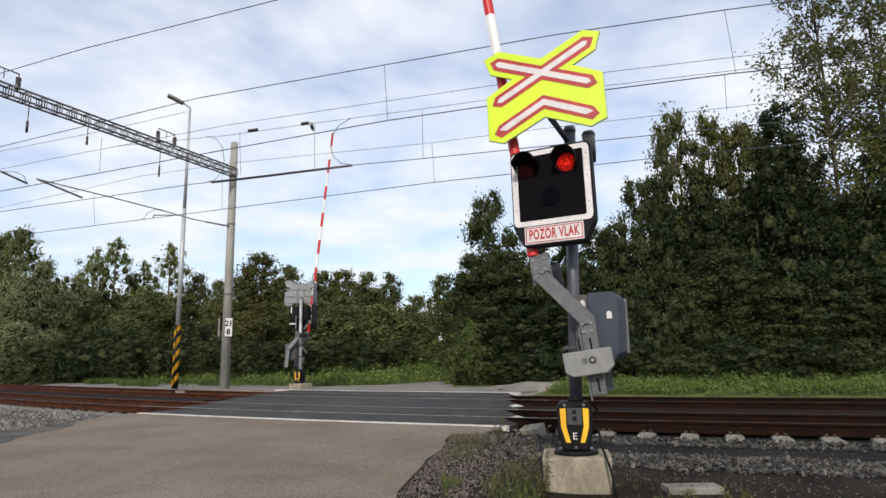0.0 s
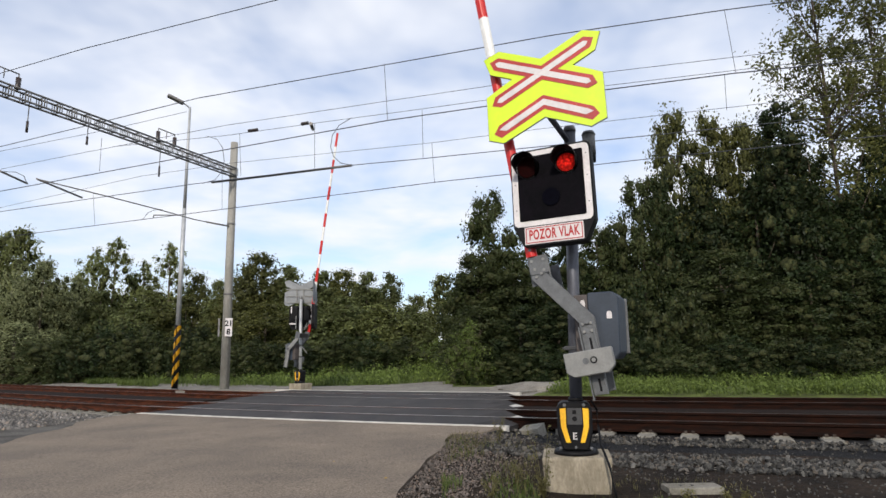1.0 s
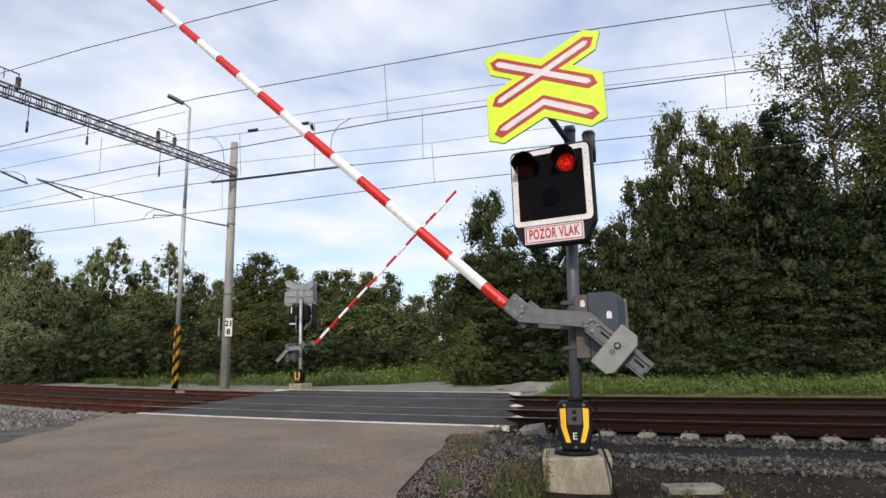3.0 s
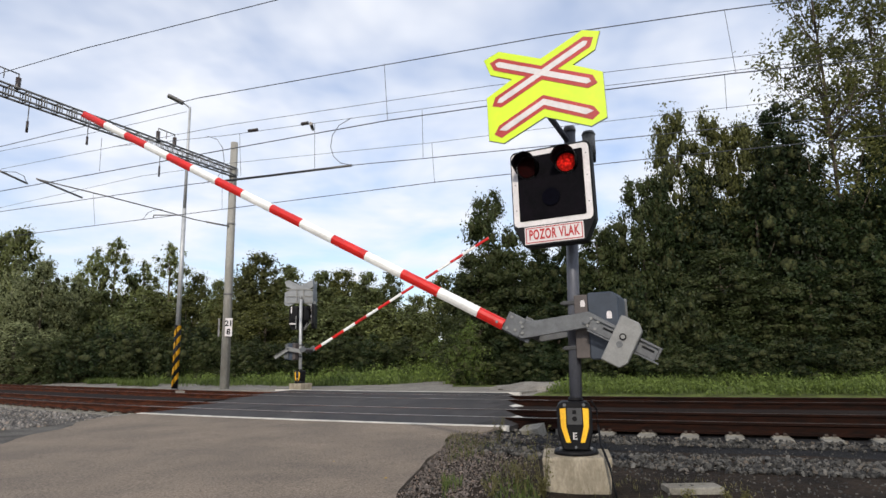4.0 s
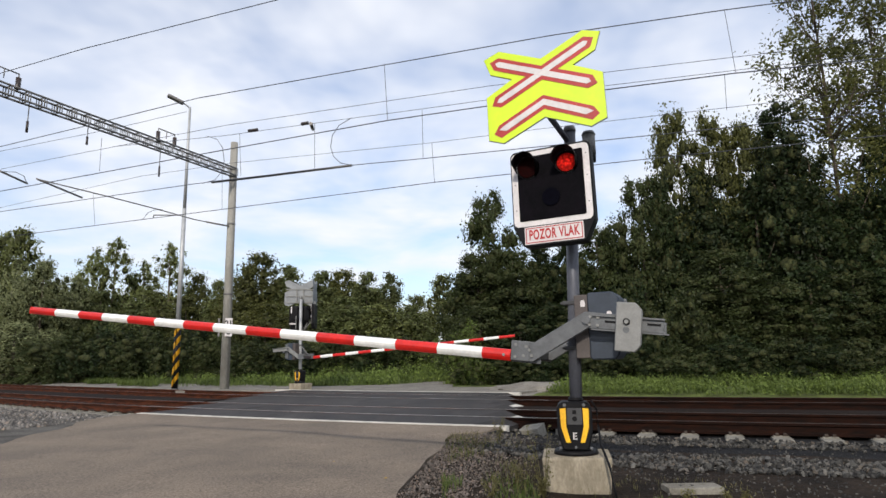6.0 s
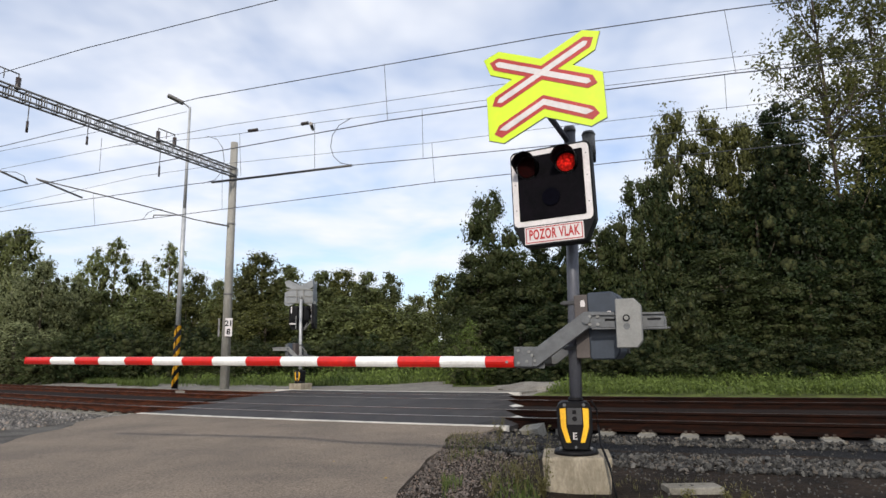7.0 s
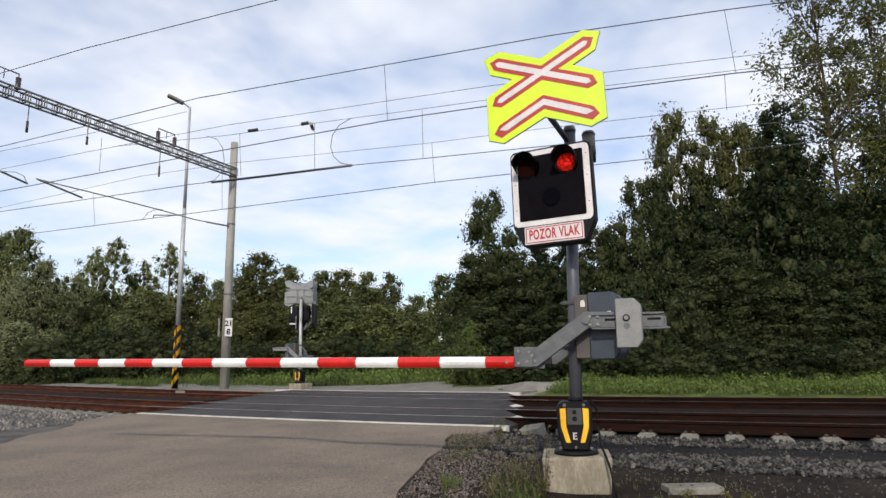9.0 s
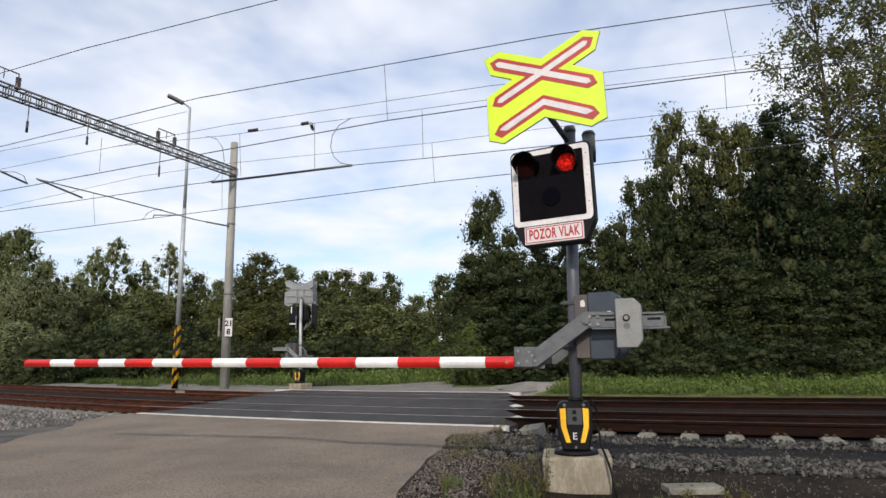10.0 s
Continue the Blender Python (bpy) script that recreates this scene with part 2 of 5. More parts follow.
def bevel(bm, w, seg=2):
    if w:
        bmesh.ops.bevel(bm, geom=list(bm.edges), offset=w, segments=seg, profile=0.6, affect='EDGES', clamp_overlap=True)


def box(x0, x1, y0, y1, z0, z1, bev=0.0, bm=None):
    own = bmesh.new()
    bmesh.ops.create_cube(own, size=1, matrix=Matrix.LocRotScale(((x0 + x1) / 2, (y0 + y1) / 2, (z0 + z1) / 2), None, (x1 - x0, y1 - y0, z1 - z0)))
    bevel(own, bev)
    return join(bm, own)


def join(bm, own):
    if bm is None:
        return own
    tmp = bpy.data.meshes.new("tmp")
    own.to_mesh(tmp)
    own.free()
    bm.from_mesh(tmp)
    bpy.data.meshes.remove(tmp)
    return bm


def prism(outline, depth, bev=0.0, plane="xz", bm=None, at=0.0):
    """An outline (counted round) given depth: in the xz plane along y, or in the xy plane along z."""
    own = bmesh.new()
    if plane == "xz":
        vs = [own.verts.new((x, at, z)) for x, z in outline]
        step = (0, depth, 0)
    elif plane == "yz":
        vs = [own.verts.new((at, x, z)) for x, z in outline]
        step = (depth, 0, 0)
    else:
        vs = [own.verts.new((x, z, at)) for x, z in outline]
        step = (0, 0, depth)
    f = own.faces.new(vs)
    r = bmesh.ops.extrude_face_region(own, geom=[f])
    bmesh.ops.translate(own, vec=step, verts=[v for v in r["geom"] if isinstance(v, bmesh.types.BMVert)])
    bmesh.ops.recalc_face_normals(own, faces=own.faces)
    bevel(own, bev, 1)
    return join(bm, own)


def tube(points, radius, sides=10, bm=None, end=None, caps=True):
    """A round bar through the points; radius tapers to end."""
    own = bmesh.new()
    pts = [Vector(p) for p in points]
    rings = []
    for i, p in enumerate(pts):
        d = (pts[min(i + 1, len(pts) - 1)] - pts[max(i - 1, 0)]).normalized()
        side = d.cross(Vector((0, 0, 1)) if abs(d.z) < 0.9 else Vector((0, 1, 0))).normalized()
        up = side.cross(d)
        r = radius if end is None else radius + (end - radius) * i / max(1, len(pts) - 1)
        rings.append([own.verts.new(p + (side * math.cos(a) + up * math.sin(a)) * r) for a in (2 * math.pi * k / sides for k in range(sides))])
    for a, b in zip(rings, rings[1:]):
        for k in range(sides):
            f = own.faces.new((a[k], a[(k + 1) % sides], b[(k + 1) % sides], b[k]))
            f.smooth = True
    if caps:
        own.faces.new(rings[0][::-1])
        own.faces.new(rings[-1])
    bmesh.ops.recalc_face_normals(own, faces=own.faces)
    return join(bm, own)


def disc(x, y, z, r, depth, axis="y", sides=20, bm=None, r2=None):
    d = {"x": (depth, 0, 0), "y": (0, depth, 0), "z": (0, 0, depth)}[axis]
    return tube([(x, y, z), (x + d[0], y + d[1], z + d[2])], r, sides, bm, r2)


def raw(name, verts, faces, material, parent=None, smooth=False):
    me = bpy.data.meshes.new(name)
    me.from_pydata(verts, [], faces)
    me.materials.append(material)
    if smooth:
        me.polygons.foreach_set("use_smooth", [True] * len(me.polygons))
    me.update()
    ob = new(name, me)
    if parent:
        ob.parent = parent
    return ob


# ---------------------------------------------------------------- the line of the railway
AL, KAPPA, BEND, CY = radians(26.75), 0.0141, 14.0, 14.56
T = Vector((math.cos(AL), -math.sin(AL)))
NV = Vector((math.sin(AL), math.cos(AL)))


def sag(s):
    return KAPPA * (s * s / 2 if abs(s) < BEND else BEND * abs(s) - BEND * BEND / 2)


def track(s, n, z=0.0):
    """A place s metres along the line and n metres beyond its middle."""
    o = n + sag(s)
    return Vector((T.x * s + NV.x * o, CY + T.y * s + NV.y * o, z))


def along(s):
    a, b = track(s - 0.05, 0), track(s + 0.05, 0)
    return math.atan2(b.y - a.y, b.x - a.x)


def track_sn(x, y):
    s = x * T.x + (y - CY) * T.y
    return s, x * NV.x + (y - CY) * NV.y - sag(s)


def strip(name, s0, s1, profile, material, parent=None, step=0.8, closed=True):
    """A profile (n, z) swept along the line."""
    k = max(2, int(abs(s1 - s0) / step) + 1)
    ss = [s0 + (s1 - s0) * i / (k - 1) for i in range(k)]
    verts = [tuple(track(s, n, z)) for s in ss for n, z in profile]
    p = len(profile)
    faces = []
    for i in range(k - 1):
        for j in range(p if closed else p - 1):
            a, b = i * p + j, i * p + (j + 1) % p
            faces.append((a, b, b + p, a + p))
    if closed:
        faces += [tuple(range(p))[::-1], tuple(range((k - 1) * p, k * p))]
    ob = raw(name, verts, faces, material, parent)
    bm = bmesh.new()
    bm.from_mesh(ob.data)
    bmesh.ops.recalc_face_normals(bm, faces=bm.faces)
    bm.to_mesh(ob.data)
    bm.free()
    return ob


# ---------------------------------------------------------------- ground
def smooth(a, b, x):
    t = min(1.0, max(0.0, (x - a) / (b - a)))
    return t * t * (3 - 2 * t)


def ground_z(s, n):
    """Height of the ground: flat near the line, a bank with the trees beyond."""
    z = -0.17 - 0.05 * smooth(-4.4, -3.9, n) * (1 - smooth(3.9, 4.4, n))
    z += 0.10 * smooth(4.0, 5.0, n)
    z += 0.55 * smooth(9.0 - 3.5 * smooth(2, 6, s) + 4.0 * math.exp(-((s + 4) / 5) ** 2), 22, n)
    p = track(s, n)
    if p.y < 9.6:
        edge = p.x - (-0.42 + 0.15 * (p.y - 5.6) if p.y > 5.6 else -0.45)
        if 0 < edge < 1.6 and n < -4.2:
            z += (-0.115 + 0.02 * (p.y - 5.6) - z) * (1 - smooth(0.6, 1.5, edge))
    z += 0.02 * noise.noise((s * 0.9, n * 0.9, 3)) * (1 if abs(n) > 4 else 0.3)
    return z


def ground_at(x, y):
    return ground_z(*track_sn(x, y))


def spread_list(lo, hi, step, far, growth=1.35):
    vals = list(np.arange(lo, hi + 1e-6, step))
    d, v = step, hi
    while v < far:
        d *= growth
        v += d
        vals.append(v)
    d, v = step, lo
    while v > -far:
        d *= growth
        v -= d
        vals.insert(0, v)
    return vals


def build_ground():
    ss, ns = spread_list(-45, 24, 0.5, 1800), spread_list(-16, 26, 0.3, 1800)
    verts = [tuple(track(s, n, ground_z(s, n) if abs(s) < 500 and n < 500 else 0.3)) for s in ss for n in ns]
    q = len(ns)
    faces, zone = [], []
    for i in range(len(ss) - 1):
        for j in range(q - 1):
            faces.append((i * q + j, (i + 1) * q + j, (i + 1) * q + j + 1, i * q + j + 1))
            s, n = (ss[i] + ss[i + 1]) / 2, (ns[j] + ns[j + 1]) / 2
            edge = 0.7 * noise.noise((s * 0.5, 0, 7))
            if n < -3.3 and track(s, n).x < -6.0:
                zone.append(4)
            elif n > (7.8 + edge if s < 0.5 else 4.35):
                zone.append(2)
            elif n > 4.3:
                zone.append(1)
            elif n < -5.0 + 0.4 * edge:
                zone.append(0)
            else:
                zone.append(3)
    ob = raw("ground", verts, faces, M_DIRT)
    for m in (M_GRAVEL, M_TURF, M_CHIPS, M_GREYGRAVEL):
        ob.data.materials.append(m)
    ob.data.polygons.foreach_set("material_index", zone)
    tagged(ob, "brown dirt, grey gravel and grassy bank beside the railway", "ground", kind="structure")


M_DIRT = mat("stony_dirt", (0.0276, 0.0195, 0.0136), (0.0104, 0.0075, 0.0054), 1.7, 0.95, bump=0.9, bscale=26, fine=0.5, spec=0.12)
M_GRAVEL = mat("pale_track_gravel", (0.22, 0.205, 0.18), (0.145, 0.135, 0.12), 1.2, 0.95, bump=0.6, bscale=40, fine=0.3, spec=0.12)
M_GREYGRAVEL = mat("grey_compacted_gravel", (0.115, 0.108, 0.098), (0.060, 0.056, 0.051), 1.6, 0.95, bump=0.8, bscale=45, fine=0.45, spec=0.12)
M_TURF = mat("turf", (0.10, 0.125, 0.035), (0.055, 0.065, 0.022), 1.3, 0.95, bump=0.8, bscale=20, fine=0.4, spec=0.12)
M_CHIPS = mat("grey_stone_chippings", (0.0199, 0.0200, 0.0210), (0.0094, 0.0091, 0.0099), 1.4, 0.95, bump=0.9, bscale=55, fine=0.5, spec=0.12)
build_ground()


# ---------------------------------------------------------------- roads
def sheet(name, outline, material, label, category):
    bm = bmesh.new()
    f = bm.faces.new([bm.verts.new((x, y, z)) for x, y, z in outline])
    r = bmesh.ops.extrude_face_region(bm, geom=[f])
    bmesh.ops.translate(bm, vec=(0, 0, -0.25), verts=[v for v in r["geom"] if isinstance(v, bmesh.types.BMVert)])
    bmesh.ops.recalc_face_normals(bm, faces=bm.faces)
    return tagged(part(name, bm, material), label, category, kind="structure")


def ragged(a, b, count, amp, seed):
    """An uneven edge from a to b."""
    rng = random.Random(seed)
    d = (Vector(b) - Vector(a))
    side = Vector((-d.y, d.x, 0)).normalized()
    return [tuple(Vector(a) + d * (i / count) + side * rng.uniform(-amp, amp)) for i in range(1, count)]


def near_edge(s):
    return tuple(track(s, -4.26, -0.006))


kerb_s = [-5.15 + i * (8.15 / 8) for i in range(9)]
right_a, right_b, right_c = near_edge(3.0), (0.10, 9.05, -0.035), (-0.42, 5.6, -0.10)
left_a = near_edge(-5.15)
near_road = ([near_edge(s) for s in kerb_s] + [(0.52, 9.07, -0.03)] + [right_b] + ragged(right_b, right_c, 7, 0.05, 1) + [right_c]
             + ragged(right_c, (-0.9, -30, -0.12), 4, 0.02, 5) + [(-0.9, -30, -0.12), (-7.4, -30, -0.12), (-6.5, 6, -0.12), (-6.45, 9.4, -0.10)]
             + ragged((-6.45, 9.4, -0.10), (-7.0, 12.6, -0.05), 6, 0.10, 2) + [(-7.0, 12.6, -0.05)])
sheet("road_near", near_road, M_ASPHALT, "worn grey-brown asphalt road leading to the crossing", "road")
far_s = [-9.3 + i * (9.3 / 8) for i in range(9)]
far_road = [tuple(track(s, 4.27, -0.012)) for s in far_s] + [(x, y, -0.025) for x, y in ((3.1, 19.9), (2.9, 21.2), (2.4, 22.6), (1.3, 22.5), (0.25, 23.1), (0.30, 25.5), (0.7, 28.2), (-0.6, 28.6), (-1.4, 27.2), (-2.3, 26.1), (-4.0, 25.7), (-6.2, 25.9), (-9.2, 26.2), (-10.3, 24.2))]
sheet("road_far", far_road, M_GRAVEL, "pale gravelly road leading away from the crossing", "road")

# ---------------------------------------------------------------- railway
GAUGE = 1.505
RAILS = [-2.1 - GAUGE / 2, -2.1 + GAUGE / 2, 2.1 - GAUGE / 2, 2.1 + GAUGE / 2]
RAIL_PROFILE = [(-0.070, -0.172), (0.070, -0.172), (0.070, -0.160), (0.016, -0.142), (0.009, -0.125), (0.009, -0.052), (0.034, -0.038), (0.036, -0.008),
                (0.030, 0.0), (-0.030, 0.0), (-0.036, -0.008), (-0.034, -0.038), (-0.009, -0.052), (-0.009, -0.125), (-0.016, -0.142), (-0.070, -0.160)]


def build_track(k):
    rails = RAILS[2 * k:2 * k + 2]
    line = thing("railway_track", "rusty brown railway track on concrete sleepers in ballast", "railway track", kind="structure")
    for r in rails:
        rail = strip("rail", -75, 24, [(r + a, z) for a, z in RAIL_PROFILE], M_RUST, line, 1.0)
        rail.data.materials.append(M_RAILTOP)
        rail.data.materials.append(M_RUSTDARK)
        rail.data.materials.append(M_RAILBRIGHT)
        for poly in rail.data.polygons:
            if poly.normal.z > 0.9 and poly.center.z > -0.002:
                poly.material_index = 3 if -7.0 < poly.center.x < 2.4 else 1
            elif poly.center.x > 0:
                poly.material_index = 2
    for s0, s1 in ((-75, PANEL_ENDS(sum(rails) / 2)[0] - 0.35), (PANEL_ENDS(sum(rails) / 2)[1] + 0.35, 24)):
        bed = strip("ballast_bed", s0, s1, [(rails[0] + 0.08, -0.24), (rails[1] - 0.08, -0.24), (rails[1] - 0.08, -0.15), (sum(rails) / 2, -0.11), (rails[0] + 0.08, -0.15)], M_RUSTBED, line, 0.8)
        tagged(bed, "rust-stained brown ballast between the rails")
        if k == 1:
            mid_bed = strip("ballast_bed", s0, s1, [(RAILS[1] + 0.08, -0.24), (RAILS[2] - 0.08, -0.24), (RAILS[2] - 0.08, -0.14), (0.0, -0.10), (RAILS[1] + 0.08, -0.14)], M_RUSTBED, line, 0.8)
            tagged(mid_bed, "rust-stained brown ballast between the tracks")
    bm = box(-0.13, 0.13, -1.24, 1.24, -0.36, -0.186, 0.025)
    for r in (-GAUGE / 2, GAUGE / 2):
        box(-0.10, 0.10, r - 0.12, r + 0.12, -0.187, -0.170, 0.0, bm)
    me = mesh(bm, "sleeper", M_SLEEPER)
    clip = bmesh.new()
    for r in (-GAUGE / 2, GAUGE / 2):
        for side in (-0.095, 0.095):
            for e in (-0.05, 0.05):
                box(e - 0.022, e + 0.022, r + side - 0.03, r + side + 0.03, -0.172, -0.135, 0.006, clip)
    clips = mesh(clip, "rail_clips", M_CLIP)
    mid = sum(rails) / 2
    s = -42.0
    while s < 16:
        if not (PANEL_ENDS(mid)[0] + 0.4 < s < PANEL_ENDS(mid)[1] - 0.4):
            m = Matrix.Translation(track(s, mid)) @ Matrix.Rotation(along(s), 4, 'Z')
            for data, name in ((me, "sleeper"), (clips, "rail_clip")):
                if name == "rail_clip" and (s < -22 or k == 1):
                    continue
                ob = new(name, data)
                ob.parent = line
                ob.matrix_basis = m
        s += 0.6


def PANEL_ENDS(n):
    return -5.15 - 0.46 * (n + 4.2), 3.05 - 0.37 * (n + 4.2)


M_RUSTBED = mat("rust_stained_ballast", (0.0158, 0.0084, 0.0053), (0.0072, 0.0042, 0.0029), 2.5, 0.95, bump=1.0, bscale=22, fine=0.5, spec=0.12)
M_CLIP = mat("grey_rail_clip", (0.0800, 0.0650, 0.0550), (0.0350, 0.0250, 0.0200), 8, 0.7, 0.2, fine=0.2, spec=0.12)
for k in (0, 1):
    build_track(k)


def build_crossing():
    deck = thing("crossing_deck", "dark rubber panels filling the rails at the road crossing", "crossing deck", kind="structure")
    rng = random.Random(4)
    a, b = RAILS[0], RAILS[1]
    c, d = RAILS[2], RAILS[3]
    bands = [(-4.12, a - 0.045), (a + 0.085, b - 0.085), (b + 0.045, 0.0 - 0.005), (0.005, c - 0.045), (c + 0.085, d - 0.085), (d + 0.045, 4.12)]
    for n0, n1 in bands:
        s0, s1 = PANEL_ENDS((n0 + n1) / 2)
        k = max(1, round((s1 - s0) / 1.2))
        w = (s1 - s0) / k
        for i in range(k):
            e0, e1 = s0 + i * w + 0.004, s0 + (i + 1) * w - 0.004
            z = -0.004 + rng.uniform(-0.003, 0.002)
            drop = 0.10 if i in (0, k - 1) else 0.0
            bm = bmesh.new()
            cells = [e0, e0 + 0.28, e1] if i == 0 else ([e0, e1 - 0.28, e1] if i == k - 1 else [e0, e1])
            rows = []
            for s in cells:
                low = drop if (i == 0 and s == cells[0]) or (i == k - 1 and s == cells[-1]) else 0.0
                rows.append([bm.verts.new(track(s, n, zz)) for n, zz in ((n0, z - low), (n1, z - low), (n1, -0.17), (n0, -0.17))])
            for p, q in zip(rows, rows[1:]):
                for j in range(4):
                    bm.faces.new((p[j], p[(j + 1) % 4], q[(j + 1) % 4], q[j]))
            bm.faces.new(rows[0][::-1])
            bm.faces.new(rows[-1])
            bmesh.ops.recalc_face_normals(bm, faces=bm.faces)
            part("panel", bm, M_RUBBER, deck)
        # pale end ramps of the panels
        for s, sign in ((s1, 1), (s0, -1)):
            if n0 < -4 and sign == 1:
                continue
            bm = bmesh.new()
            lo = [bm.verts.new(track(s + sign * 0.30, n, -0.165)) for n in (n0 + 0.1, n1 - 0.1)]
            top = [bm.verts.new(track(s + sign * 0.004, n, -0.09)) for n in (n0 + 0.1, n1 - 0.1)]
            foot = [bm.verts.new(track(s + sign * 0.004, n, -0.17)) for n in (n0 + 0.1, n1 - 0.1)]
            bm.faces.new((lo[0], lo[1], top[1], top[0]))
            bm.faces.new((foot[0], foot[1], lo[1], lo[0]))
            bm.faces.new((top[0], top[1], foot[1], foot[0]))
            bm.faces.new((lo[0], top[0], foot[0]))
            bm.faces.new((lo[1], foot[1], top[1]))
            bmesh.ops.recalc_face_normals(bm, faces=bm.faces)
            part("end_ramp", bm, M_KERB, deck, "pale concrete end ramp")
    for n0, n1, s0, s1 in ((-4.25, -4.125, -5.15, 3.1), (4.125, 4.25, -9.3, 0.3)):
        k = 7
        for i in range(k):
            e0, e1 = s0 + (s1 - s0) * i / k + 0.006, s0 + (s1 - s0) * (i + 1) / k - 0.006
            ob = strip("edge_beam", e0, e1, [(n0, -0.35), (n1, -0.35), (n1, 0.004), (n0, 0.004)], M_KERB, deck, 0.6)
            tagged(ob, "pale concrete edge beam")


build_crossing()


# ---------------------------------------------------------------- barrier with warning lights
RED_LIT, BOOMS = [], []
LAMPS_X = (-0.205, 0.165)


def sign_cross(parent, m, front=True):
    """Double St Andrew's cross on a lime backing; faces -y."""
    half = [(0.0, 0.151), (0.414, 0.338), (0.575, 0.281), (0.515, 0.106), (0.30, 0.005), (0.565, -0.132), (0.564, -0.583), (0.416, -0.639), (0.0, -0.457)]
    outline = half + [(-x, z) for x, z in half[-2:0:-1]]
    back = part("sign_plate", prism(outline, 0.012, 0.003), M_LIME if front else M_ALU, parent, m=m)
    if front:
        face_back = part("sign_back", prism([(x * 1.005, z * 1.005) for x, z in outline], 0.018, 0.0, at=0.003), M_ALU, back)

    def bar(length, width, deg, tip):
        l, w = length / 2, width / 2
        pts = [(-l, 0), (-l + tip, w), (l - tip, w), (l, 0), (l - tip, -w), (-l + tip, -w)]
        c, s = math.cos(radians(deg)), math.sin(radians(deg))
        return [(x * c - z * s, x * s + z * c) for x, z in pts]

    if front:
        for deg, y in ((24.6, -0.003), (-24.6, -0.0042)):
            part("red_arm", prism(bar(1.125, 0.132, deg, 0.07), 0.003, 0.0, at=y), M_SIGNRED, back)
        for deg, y in ((24.6, -0.0065), (-24.6, -0.0077)):
            part("white_arm", prism(bar(1.005, 0.056, deg, 0.035), 0.002, 0.0, at=y), M_SIGNWHITE, back)
        for width, lo, hi, y, material, name in ((0.130, 0.505, 0.0, -0.003, M_SIGNRED, "red_chevron"), (0.056, 0.452, 0.0, -0.0065, M_SIGNWHITE, "white_chevron")):
            w, g = width / 2, math.tan(radians(25))
            e = lo - 0.05
            za, zb = -0.304, -0.304 - e * g
            pts = [(0, za + w * 1.1), (e, zb + w), (lo, zb - w * 0.25), (e - 0.02, zb - w), (0, za - w * 1.1), (-e + 0.02, zb - w), (-lo, zb - w * 0.25), (-e, zb + w)]
            part(name, prism(pts, 0.0025, 0.0, at=y), material, back)
    else:
        for z in (0.0, -0.32):
            part("back_rail", box(-0.5, 0.5, -0.03, -0.001, z - 0.02, z + 0.02, 0.004), M_STEEL, back)
        for x in (-0.12, 0.12):
            part("back_strut", box(x - 0.02, x + 0.02, -0.045, -0.031, -0.40, 0.05, 0.004), M_STEEL, back)
    return back


